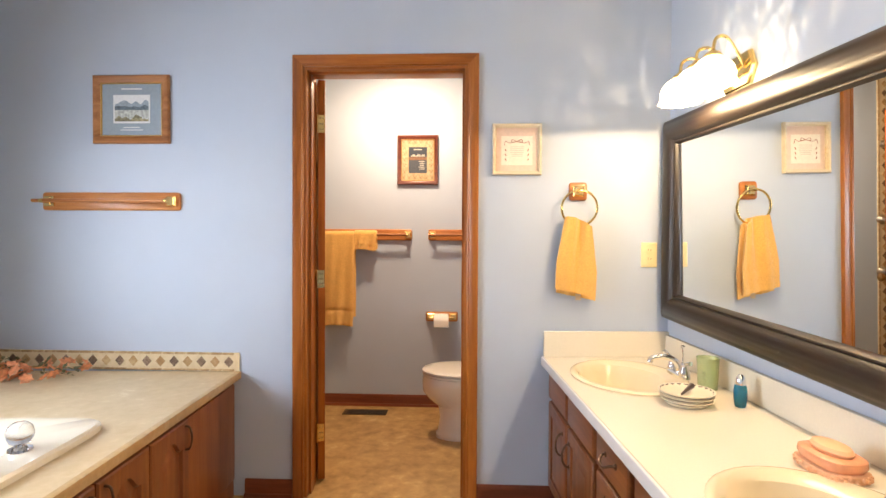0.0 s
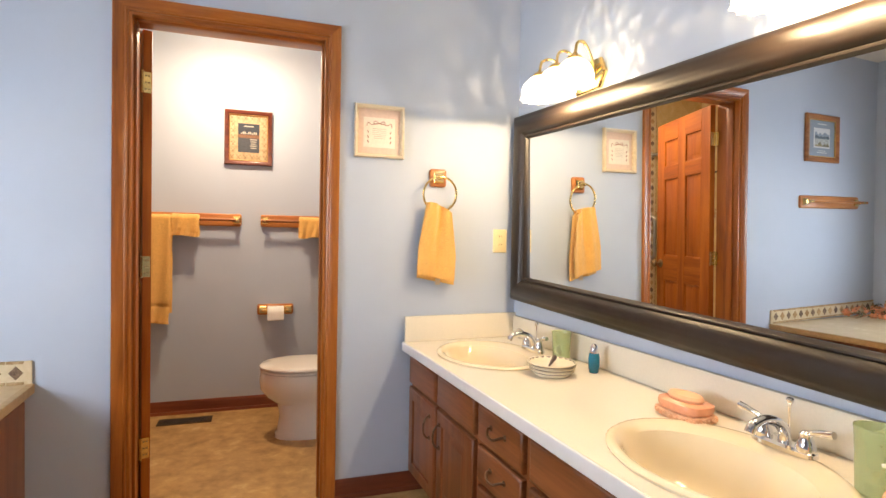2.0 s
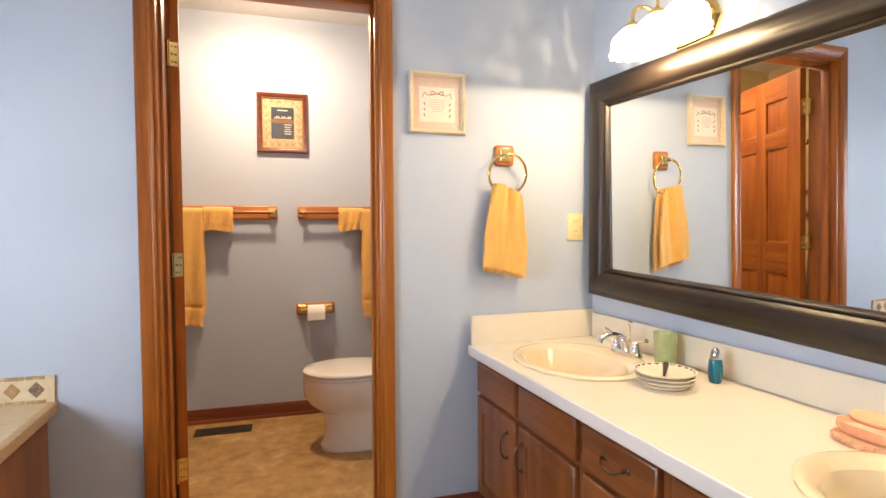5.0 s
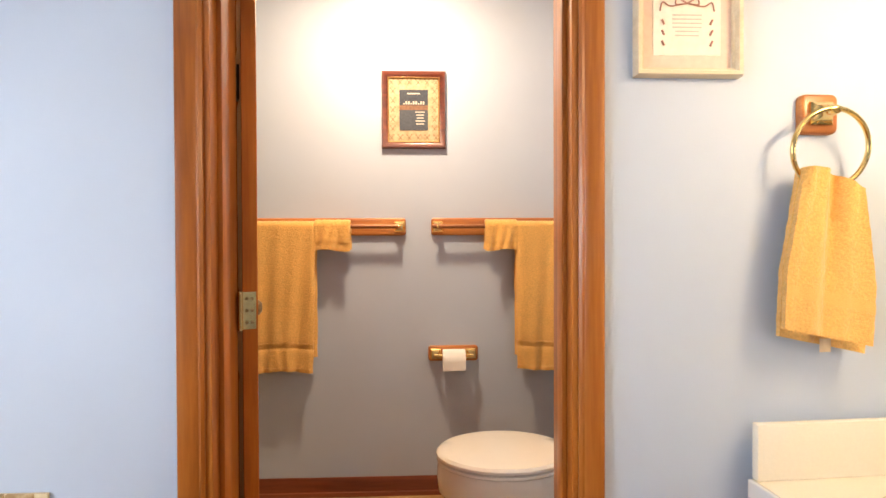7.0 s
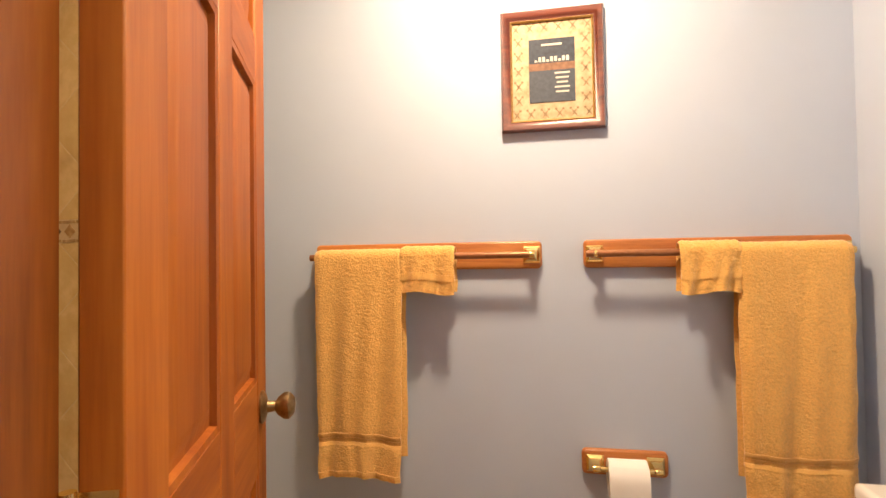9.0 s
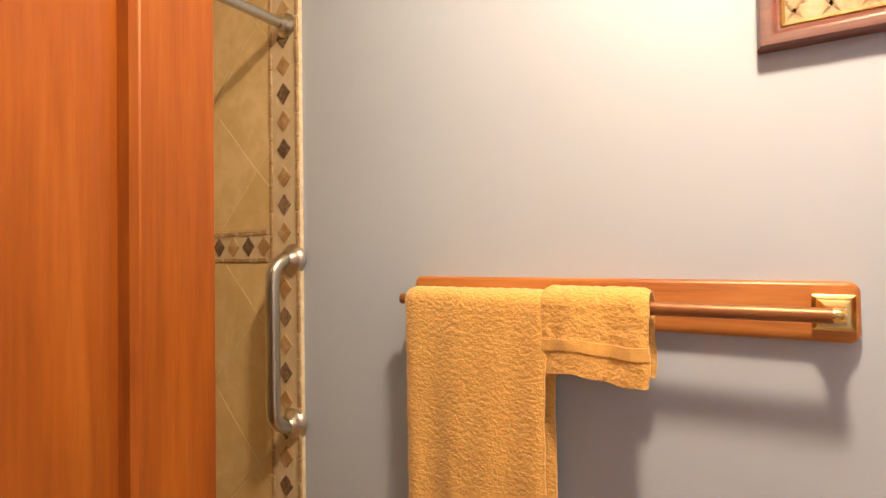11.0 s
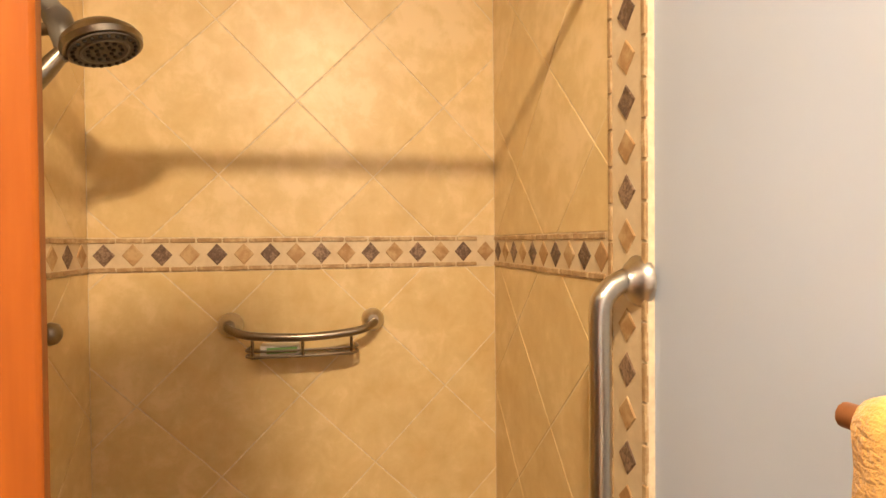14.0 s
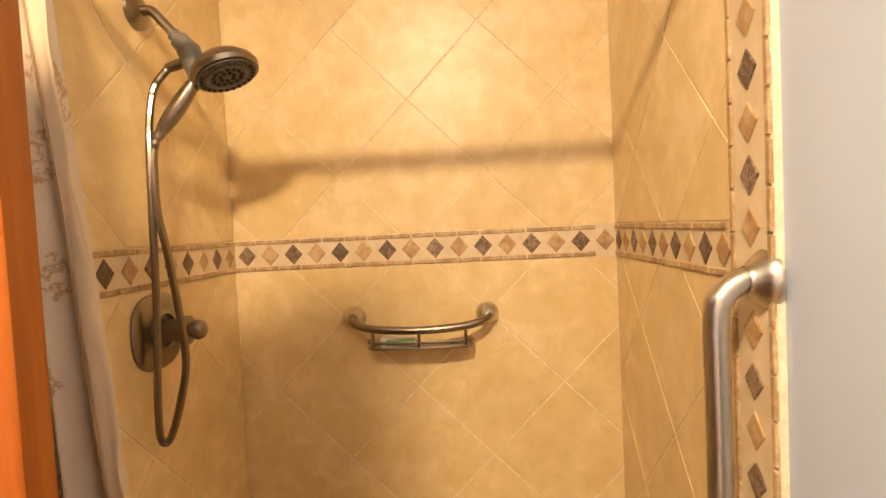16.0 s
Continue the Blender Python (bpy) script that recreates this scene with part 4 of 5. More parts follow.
# vanity lights
def vanity_light(v):
    ob = thing("vanity_light", "brass three-arm wall light with lit ribbed glass shades", "wall light", van(0, v, 1.825), THETA, group="vanity lights")
    part("backplate", loft([[(-d, y * a, z * a) for y, z in ((-0.105, 0), (-0.075, 0.058), (0.075, 0.058), (0.105, 0), (0.075, -0.058), (-0.075, -0.058))] for a, d in ((1, 0.001), (1, 0.010), (0.93, 0.018), (0.8, 0.020))]), BRASS, ob)
    for dv in (-0.118, 0, 0.118):
        part("arm", tube(curve_pts([(-0.018, dv * 0.5, 0.0), (-0.06, dv * 0.7, 0.045), (-0.11, dv * 0.9, 0.085), (-0.15, dv, 0.075), (-0.16, dv, 0.03)], 7), 0.0055, 10), BRASS, ob)
        part("holder", lathe([(0.006, 0.04), (0.012, 0.032), (0.024, 0.026), (0.030, 0.014), (0.026, 0.008)], 20, at=(-0.16, dv, 0)), BRASS, ob)
        rings = []
        n = 48
        for r, h, rip in ((0.024, 0.014, 0), (0.040, 0.004, 0.04), (0.058, -0.016, 0.06), (0.066, -0.040, 0.07), (0.064, -0.060, 0.08), (0.070, -0.078, 0.12)):
            rings.append([(-0.16 + r * (1 + rip * math.cos(12 * 2 * math.pi * i / n)) * math.cos(2 * math.pi * i / n), dv + r * (1 + rip * math.cos(12 * 2 * math.pi * i / n)) * math.sin(2 * math.pi * i / n), h) for i in range(n)])
        sh = part("shade", loft(rings, False), bulb_glass, ob, "glowing ribbed glass shade")
    return ob


vanity_light(0.56)
vanity_light(1.54)


# things on the counter
def tumbler(name, label, u, v, r0, r1, h, mat, cat="cup"):
    ob = thing(name, label, cat, van(u, v, CT + 0.0004), THETA)
    part("body", lathe([(0.0005, 0), (r0, 0), (r1, h), (r1 + 0.0015, h + 0.001), (r1 + 0.001, h + 0.004), (r1 - 0.002, h + 0.004), (r1 - 0.003, h), (r0 - 0.003, 0.005), (0.0005, 0.005)], 32), mat, ob)
    return ob


tumbler("cup", "green frosted plastic cup beside faucet", 0.085, 0.530, 0.033, 0.038, 0.110, GREEN)
tumbler("cup", "green frosted plastic cup behind soap pump", 0.150, 1.682, 0.036, 0.041, 0.128, GREEN)


def dishes():
    ob = thing("stacked_dishes", "stack of cream dishes with dark triangle pattern", "dish", van(0.245, 0.705, CT + 0.0004), THETA)
    for k in range(3):
        z = k * 0.0125
        r = 0.080 + 0.003 * k
        d = part("dish", lathe([(0.0005, z), (r * 0.75, z), (r, z + 0.018), (r + 0.001, z + 0.021), (r - 0.003, z + 0.021), (r * 0.72, z + 0.006), (0.0005, z + 0.006)], 40), DISH, ob)
        part("painted_line", lathe([(r * 0.93, z + 0.0125), (r * 0.955, z + 0.0145), (r * 0.965, z + 0.0155)], 40, squash=(1.004, 1.004)), DISHP, d)
        for j in range(22):
            a = 2 * math.pi * j / 22
            if k == 2:
                bm = bmesh.new()
                for a2, rr, zz in ((a - 0.11, r - 0.004, z + 0.0205), (a + 0.11, r - 0.004, z + 0.0205), (a, r * 0.82, z + 0.0115)):
                    bm.verts.new((rr * math.cos(a2), rr * math.sin(a2), zz))
                bm.faces.new(bm.verts)
                part("painted_triangle", bm, DISHP, d, smooth=False)
    part("small_brush", tube([(-0.03, -0.03, 0.040), (0.035, 0.035, 0.050)], 0.006, 10, taper=lambda s: 0.6 + 0.9 * s), DISHP, ob, "small dark brush lying in dish")


dishes()
bt = thing("bottle", "small teal glass bottle with silver cap", "bottle", van(0.085, 0.735, CT + 0.0004), THETA)
part("body", lathe([(0.0005, 0), (0.015, 0), (0.0175, 0.005), (0.0205, 0.030), (0.0205, 0.050), (0.0185, 0.066), (0.0165, 0.072), (0.0005, 0.072)], 24), TEAL, bt)
part("cap", lathe([(0.0160, 0.0722), (0.0155, 0.084), (0.0125, 0.096), (0.007, 0.103), (0.0005, 0.105)], 24), CHROME, bt, "silver cap")

sd = thing("soap_dish", "peach ceramic soap dish with wicker base", "soap dish", van(0.150, 1.215, CT + 0.0004), THETA)
part("base", loft([ellipse(0, 0, 0.050, 0.072, 0, p=3), ellipse(0, 0, 0.054, 0.077, 0.010, p=3), ellipse(0, 0, 0.053, 0.076, 0.020, p=3), ellipse(0, 0, 0.046, 0.068, 0.022, p=3)]), WICKER, sd, "woven peach base")
for j in range(40):
    a = 2 * math.pi * j / 40
    c, s = math.cos(a), math.sin(a)
    px, py = 0.0545 * math.copysign(abs(c) ** (2 / 3), c), 0.0775 * math.copysign(abs(s) ** (2 / 3), s)
    part("weave", lathe([(0.0005, -0.006), (0.005, -0.003), (0.005, 0.003), (0.0005, 0.006)], 6, at=(px, py, 0.010 + 0.004 * (j % 2))), WICKER, sd)
part("dish", loft([ellipse(0, 0, 0.046, 0.068, 0.023, p=3), ellipse(0, 0, 0.051, 0.074, 0.034, p=3), ellipse(0, 0, 0.050, 0.073, 0.046, p=3), ellipse(0, 0, 0.040, 0.060, 0.052, p=2.6), ellipse(0, 0, 0.03, 0.05, 0.050, p=2.6)]), PEACH, sd)
part("soap", loft([ellipse(0, 0, 0.030, 0.052, 0.0505), ellipse(0, 0, 0.034, 0.056, 0.058), ellipse(0, 0, 0.029, 0.050, 0.066), ellipse(0, 0, 0.016, 0.030, 0.070), ellipse(0, 0, 0.004, 0.008, 0.071)]), SOAP, sd, "peach bar of soap")

sp = thing("soap_dispenser", "peach soap pump bottle in wicker basket", "soap dispenser", van(0.285, 1.800, CT + 0.0004), THETA)
sp.scale = (0.85, 0.85, 0.85)
bk = part("basket", loft([ellipse(0, 0, 0.036, 0.040, 0), ellipse(0, 0, 0.040, 0.046, 0.015), ellipse(0, 0, 0.043, 0.050, 0.042), ellipse(0, 0, 0.040, 0.047, 0.044), ellipse(0, 0, 0.034, 0.040, 0.006)]), WICKER, sp, "woven peach basket")
for row in range(5):
    for j in range(22):
        a = 2 * math.pi * (j + 0.5 * (row % 2)) / 22
        rr = 0.037 + 0.0012 * row
        part("weave", lathe([(0.0005, -0.005), (0.0042, -0.002), (0.0042, 0.002), (0.0005, 0.005)], 6, at=(rr * math.cos(a), (rr + 0.0055) * math.sin(a), 0.006 + row * 0.0088)), WICKER, bk)
part("bottle", loft([ellipse(0, 0, 0.032, 0.038, 0.008), ellipse(0, 0, 0.038, 0.045, 0.04), ellipse(0, 0, 0.038, 0.045, 0.066), ellipse(0, 0, 0.032, 0.038, 0.084), ellipse(0, 0, 0.018, 0.019, 0.092), ellipse(0, 0, 0.014, 0.014, 0.094)]), PEACH, sp)
pm = part("pump", lathe([(0.017, 0.0942), (0.017, 0.112), (0.010, 0.116), (0.006, 0.118), (0.006, 0.132), (0.012, 0.134), (0.012, 0.141), (0.0005, 0.144)], 20), WHITE, sp, "white plastic pump")
part("nozzle", tube([(0, 0, 0.139), (-0.012, 0.022, 0.140), (-0.020, 0.038, 0.136)], 0.0055, 10, taper=lambda s: 1.1 - 0.4 * s), WHITE, pm)

th = thing("toothbrush_holder", "square peach ceramic toothbrush holder", "toothbrush holder", van(0.185, 1.842, CT + 0.0004), THETA + 0.5)
part("cup", loft([ellipse(0, 0, 0.036, 0.036, 0, p=5), ellipse(0, 0, 0.040, 0.040, 0.01, p=5), ellipse(0, 0, 0.046, 0.046, 0.085, p=5), ellipse(0, 0, 0.046, 0.046, 0.09, p=5), ellipse(0, 0, 0.040, 0.040, 0.09, p=5), ellipse(0, 0, 0.036, 0.036, 0.012, p=5)]), PEACH, th)
tbk = thing("toothbrush", "white and teal toothbrush leaning in holder", "toothbrush", van(0.185, 1.842, CT + 0.02), THETA)
part("grip", tube(curve_pts([(0.012, -0.016, 0.0), (0.006, 0.020, 0.06), (0.0, 0.046, 0.105)], 6), 0.0055, 8), plain("teal_plastic", (0.08, 0.46, 0.36), 0.35), tbk)
part("neck", tube(curve_pts([(0.0, 0.046, 0.105), (-0.006, 0.072, 0.146), (-0.010, 0.092, 0.176)], 6), 0.0048, 8, taper=lambda q: 1 - 0.3 * q), WHITE, tbk)
for j, c in enumerate(((0.10, 0.25, 0.55), (0.75, 0.78, 0.80), (0.10, 0.25, 0.55))):
    yy, zz = 0.078 + j * 0.007, 0.158 + j * 0.0105
    part("bristles", tube([(-0.008, yy, zz), (-0.017, yy - 0.008, zz + 0.006)], 0.0042, 8), plain("brush_bristles", c, 0.6), tbk)
tz = thing("tweezers", "thin steel tweezers standing in holder", "tweezers", van(0.170, 1.860, CT + 0.02), THETA)
part("arm", tube([(0, 0, 0), (0.012, -0.02, 0.10)], 0.003, 8), BRONZE, tz)
part("arm", tube([(0, 0.006, 0), (0.006, -0.026, 0.10)], 0.003, 8), BRONZE, tz)

# ---- bath ----
DZ = 0.600
TA0, TA1, TV0, TV1, DL = 0.150, 1.06, 0.735, 2.25, 2.75
deck = thing("bath_deck", "beige laminate bath deck on oak cabinet", "bath deck", DECK0, THETA)
bm = box(-TA0 - 0.04, 0.0, -DL, -0.002, DZ - 0.03, DZ)
box(-LEFT + 0.002, -TA1 + 0.04, -DL, -0.002, DZ - 0.03, DZ, bm=bm)
box(-TA1 + 0.04, -TA0 - 0.04, -TV0 - 0.04, -0.002, DZ - 0.03, DZ, bm=bm)
box(-TA1 + 0.04, -TA0 - 0.04, -DL, -TV1 + 0.04, DZ - 0.03, DZ, bm=bm)
part("deck_top", bm, DECKM, deck, smooth=False)
part("front_edge", box(-0.018, 0.008, -DL, -0.003, DZ - 0.034, DZ + 0.0006, 0.004), mottled("tan_edge_laminate", [(0.45, (0.40, 0.25, 0.10)), (1.0, (0.54, 0.37, 0.18))], 40, 0.45, 0.02), deck, "tan laminate front edge")
bm = box(-0.05, -0.03, -DL, -0.003, 0.0, DZ - 0.03)
part("front_panel", bm, DECKW, deck, smooth=False)
part("filler_panel", box(-0.0295, -0.018, -0.487, -0.02, 0.09, DZ - 0.06, 0.003), DECKW, deck)


def arched_door(va, w):
    """A cabinet door whose raised panel has a cathedral arch."""
    x0, z0, z1 = -0.0298, 0.10, DZ - 0.060

    def f(m, d, arch):
        pts = [(x0 + d, -va - w + m, z0 + m), (x0 + d, -va - m, z0 + m)]
        for j in range(13):
            q = 1 - 2 * j / 12
            drop = arch * min(1, max(0, (abs(q) - 0.15) / 0.6)) ** 1.6
            pts.append((x0 + d, -va - w / 2 + q * (w / 2 - m), z1 - m - drop))
        return pts
    return part("door", loft([f(0, 0, 0), f(0, 0.012, 0), f(0.006, 0.017, 0), f(0.052, 0.017, 0.05), f(0.057, 0.006, 0.05), f(0.066, 0.006, 0.05), f(0.092, 0.015, 0.045), f(0.096, 0.0155, 0.044)]), DECKW, deck)


for k in range(8):
    va = 0.492 + k * 0.278
    dr = arched_door(va, 0.270)
    hv = va + (0.030 if k % 2 == 0 else 0.240)
    part("handle", tube(curve_pts([(-0.0135, -hv, 0.43), (0.004, -hv, 0.435), (0.012, -hv, 0.465), (0.012, -hv, 0.485), (0.004, -hv, 0.515), (-0.0135, -hv, 0.52)], 5), 0.004, 8), BRONZE, dr, "dark bronze bail pull")
part("end_panel", box(-LEFT + 0.002, -0.03, -DL - 0.02, -DL, 0, DZ), TRIM, deck)

tub = thing("bathtub", "white acrylic drop-in bathtub", "bathtub", DECK0, THETA)
tc, tv, ta, tl = -(TA0 + TA1) / 2, -(TV0 + TV1) / 2, (TA1 - TA0) / 2, (TV1 - TV0) / 2
e = lambda m, z, p: ellipse(tc, tv, ta - m, tl - m, DZ + z, 64, p)
part("shell", loft([e(0.0, 0.0008, 14), e(0.0, 0.018, 14), e(0.008, 0.026, 14), e(0.11, 0.028, 8), e(0.125, 0.018, 6), e(0.15, -0.12, 5), e(0.20, -0.34, 4), e(0.26, -0.40, 3), e(0.40, -0.41, 3), e(0.452, -0.412, 3)], False), TUBM, tub)
bf = thing("bath_faucet", "chrome bath spout with clear knobs", "faucet", dck(0.245, 1.02, DZ + 0.028), THETA)
for k, dy in enumerate((0.0, -0.33)):
    kb = part("knob_base", lathe([(0.032, 0), (0.030, 0.006), (0.016, 0.012), (0.012, 0.022)], 20, at=(0, dy, 0)), CHROME, bf)
    part("knob", lathe([(0.010, 0.016), (0.026, 0.022), (0.033, 0.036), (0.035, 0.052), (0.030, 0.068), (0.018, 0.078), (0.0005, 0.080)], 12, at=(0, dy, 0)), CLEARG, kb, "clear faceted acrylic knob")
part("spout", tube(curve_pts([(0.02, -0.165, 0.0), (0.0, -0.165, 0.05), (-0.05, -0.165, 0.085), (-0.12, -0.165, 0.085), (-0.15, -0.165, 0.055)], 7), 0.024, 14, taper=lambda s: 1.2 - 0.35 * s), CHROME, bf)
wc = thing("washcloth", "white folded cloth lying on bath rim", "cloth", dck(1.0, 0.95, DZ + 0.029), THETA)
part("cloth", loft([ellipse(0, 0, 0.05, 0.09, 0, p=3), ellipse(0, 0, 0.056, 0.096, 0.015, p=3), ellipse(0, 0, 0.05, 0.09, 0.035, p=3), ellipse(0, 0, 0.03, 0.06, 0.042, p=3)]), LACE, wc)

gar = thing("silk_flowers", "peach silk flower garland lying on deck corner", "flowers", dck(0.97, 0.13, DZ + 0.0005), THETA)
rng = random.Random(5)
for k in range(58):
    c = Vector((rng.uniform(-0.17, 0.29), rng.uniform(-0.10, 0.09), rng.uniform(0.012, 0.07)))
    rot = Euler((rng.uniform(-0.9, 0.9), rng.uniform(-0.9, 0.9), rng.uniform(0, 6))).to_matrix()
    bm = bmesh.new()
    npet = 6 if k % 3 else 3
    for j in range(npet):
        a = 2 * math.pi * j / npet
        d, s = Vector((math.cos(a), math.sin(a), 0.25)), Vector((-math.sin(a), math.cos(a), 0))
        L = 0.031 if npet == 6 else 0.036
        vs = [bm.verts.new(c + rot @ q) for q in (Vector((0, 0, 0)), d * L * 0.55 + s * 0.010, d * L + Vector((0, 0, -0.004)), d * L * 0.55 - s * 0.010)]
        bm.faces.new(vs)
    part("blossom" if npet == 6 else "leaf", bm, PEACHF if npet == 6 else LEAF, gar, smooth=False)
gc = thing("candle", "small tan candle jar in deck corner", "candle", dck(1.06, 0.17, DZ + 0.0005), THETA)
part("jar", lathe([(0.0005, 0), (0.035, 0), (0.037, 0.07), (0.033, 0.09), (0.0005, 0.09)], 24), plain("tan_wax", (0.62, 0.42, 0.22), 0.5), gc)

CERT = flat("certificate_paper", (0.74, 0.68, 0.52))
GFR = wood("grey_brown_frame", (0.05, 0.045, 0.04), (0.09, 0.08, 0.07), (0.14, 0.12, 0.10), "x", fine=2)
framed("framed_certificate", "dark grey framed cream certificate", 0.35, 0.268, dck(LEFT, 0.345, 1.785), THETA + math.pi / 2, GFR, 0.028, 0.02, CERT, [("sheet", (-0.145, 0.145, -0.104, 0.104, 0.001), CERT)], None,
       lambda ob: bars(ob, [(0, 0.085, 0.15, 0.008), (0, 0.062, 0.19, 0.009), (0, 0.032, 0.10, 0.006), (0, 0.008, 0.20, 0.008), (0, -0.018, 0.14, 0.005), (0, -0.042, 0.18, 0.008), (-0.05, -0.08, 0.07, 0.004), (0.06, -0.08, 0.07, 0.004)], GREYI))

# ---- shower fittings ----
gb = thing("grab_bar", "satin steel vertical grab bar in shower entrance", "grab bar", (-0.892, W2, 1.148))
zt = 0.196
part("bar", tube(curve_pts([(0, -0.008, zt), (0, -0.036, zt), (0, -0.062, zt - 0.018), (0, -0.072, zt - 0.05), (0, -0.072, 0), (0, -0.072, -zt + 0.05), (0, -0.062, -zt + 0.018), (0, -0.036, -zt), (0, -0.008, -zt)], 7), 0.0165, 16), STEEL, gb)
for s in (-1, 1):
    part("flange", lathe([(0.0385, 0), (0.038, -0.006), (0.030, -0.016), (0.020, -0.024), (0.018, -0.03)], 28, "y", (0, -0.006, s * zt)), STEEL, gb)
sh = thing("shower_shelf", "brushed nickel grab bar with wire soap basket", "shower shelf", (SB, 3.379, 1.2))
part("bar", tube(curve_pts([(0.010, -0.172, 0.006), (0.042, -0.170, 0.0), (0.066, -0.12, -0.014), (0.078, 0, -0.020), (0.066, 0.12, -0.014), (0.042, 0.170, 0.0), (0.010, 0.172, 0.006)], 8), 0.0100, 14), NICKEL, sh)
for s in (-1, 1):
    part("flange", lathe([(0.029, 0), (0.029, 0.010), (0.024, 0.022), (0.014, 0.03)], 24, "x", (0.001, s * 0.172, 0.006), cap=True), STEEL, sh)
for z in (-0.052, -0.066):
    part("basket_rail", tube(curve_pts([(0.012, -0.128, z), (0.058, -0.12, z), (0.070, 0, z), (0.058, 0.12, z), (0.012, 0.128, z)], 8), 0.0032, 8), NICKEL, sh)
for yy in (-0.115, 0, 0.115):
    part("basket_post", tube([(0.066 + 0.012 * (yy == 0), yy, -0.016), (0.058 + 0.012 * (yy == 0), yy, -0.066)], 0.0036, 8), NICKEL, sh)
part("basket_floor", box(0.008, 0.056, -0.12, 0.12, -0.072, -0.068, 0.001), NICKEL, sh)
sb = thing("soap_bar", "white and green wrapped soap in basket", "soap", (SB + 0.034, 3.325, 1.134))
part("wrapper", box(-0.022, 0.022, -0.045, 0.045, 0, 0.026, 0.004), PAPER, sb)
part("label_panel", box(0.0222, 0.0228, -0.030, 0.040, 0.006, 0.020), plain("green_label", (0.20, 0.42, 0.12), 0.5), sb)

head = thing("hand_shower", "brushed nickel hand shower on bracket arm", "shower", (-1.205, SL, 1.869))
part("flange", lathe([(0.036, 0), (0.035, 0.006), (0.024, 0.014), (0.013, 0.017)], 24, "y", cap=True), NICKEL, head)
part("arm", tube(curve_pts([(0, 0.012, 0), (0.002, 0.034, -0.002), (0.003, 0.055, -0.024), (0.004, 0.082, -0.056)], 8), 0.0095, 12), NICKEL, head)
GREYP = plain("grey_plastic", (0.17, 0.155, 0.13), 0.4)
sw = part("swivel", tube([(0.004, 0.076, -0.050), (0.004, 0.084, -0.058), (0.004, 0.086, -0.061), (0.004, 0.100, -0.076), (0.005, 0.103, -0.080), (0.005, 0.118, -0.122), (0.006, 0.122, -0.140)], 0.018, 16, taper=lambda q: 0.72 if q < 0.2 else (1.0 if q < 0.55 else 1.22 - 0.35 * max(0, q - 0.7))), GREYP, head)
part("outlet", tube([(0.006, 0.106, -0.102), (0.008, 0.086, -0.107), (0.010, 0.062, -0.115)], 0.0115, 12, taper=lambda q: 1 - 0.25 * q), NICKEL, sw)
part("trigger", tube([(0.012, 0.118, -0.140), (0.016, 0.120, -0.160)], 0.0045, 8), GREYP, sw)
tilt = Matrix.Translation((0.008, 0.172, -0.124)) @ Matrix.Rotation(radians(21), 4, "X") @ Matrix.Rotation(radians(-5), 4, "Y")


def tilted(bm):
    bmesh.ops.transform(bm, matrix=tilt, verts=bm.verts)
    return bm


part("spray_head", tilted(lathe([(0.0005, 0.032), (0.022, 0.031), (0.045, 0.022), (0.060, 0.008), (0.064, -0.002), (0.061, -0.011), (0.0005, -0.012)], 40)), NICKEL, head)
part("spray_face", tilted(lathe([(0.056, -0.0122), (0.055, -0.0145), (0.0005, -0.0145)], 36)), plain("dark_spray_face", (0.10, 0.085, 0.07), 0.45, var=0.3, scale=300), head)
part("spray_ring", tilted(lathe([(0.034, -0.0146), (0.035, -0.0172), (0.038, -0.0172), (0.039, -0.0146)], 36)), GREYP, head)
me = mesh_of("nozzle", lathe([(0.0036, 0), (0.0028, -0.003), (0.0003, -0.003)], 8), plain("black_rubber", (0.02, 0.018, 0.016), 0.6))
for r, n in ((0.013, 7), (0.026, 13), (0.048, 24)):
    for j in range(n):
        a = 2 * math.pi * j / n
        shared("nozzle", me, head, tilt @ Matrix.Translation((r * math.cos(a), r * math.sin(a), -0.0146)))
part("handle", tube(curve_pts([(0.010, 0.118, -0.138), (0.018, 0.090, -0.180), (0.026, 0.064, -0.220), (0.034, 0.046, -0.250)], 8), 0.0115, 12, taper=lambda q: 1.0 + 0.35 * math.sin(math.pi * min(1, q * 1.15)) - 0.45 * max(0, q - 0.6)), NICKEL, head)
HOSE = curve_pts([(0.010, 0.066, -0.113), (0.018, 0.040, -0.150), (0.030, 0.034, -0.205), (0.045, 0.038, -0.270), (0.052, 0.038, -0.430), (0.054, 0.036, -0.560), (0.055, 0.026, -0.745),
                  (0.055, 0.028, -0.810), (0.055, 0.047, -0.805), (0.055, 0.073, -0.727), (0.055, 0.085, -0.643), (0.055, 0.066, -0.475), (0.052, 0.049, -0.385), (0.044, 0.044, -0.290), (0.034, 0.046, -0.248)], 36)
part("hose", tube(HOSE, 0.0072, 8, taper=lambda q: 1.0 + 0.04 * math.sin(q * 1500)), NICKEL, head, "ribbed metal hose")
vl = thing("shower_valve", "brushed nickel shower valve with rounded plate", "shower valve", (-1.203, SL, 1.254))
part("plate", loft([[(px, y, pz) for px, pz, _ in ellipse(0, 0, 0.082 - m, 0.074 - m, 0, 40, 2.6)] for m, y in ((0, 0.001), (0, 0.005), (0.006, 0.010), (0.022, 0.013), (0.040, 0.014))]), NICKEL, vl)
part("ring", lathe([(0.041, 0.0135), (0.041, 0.018), (0.034, 0.022), (0.032, 0.0185)], 28, "y"), NICKEL, vl)
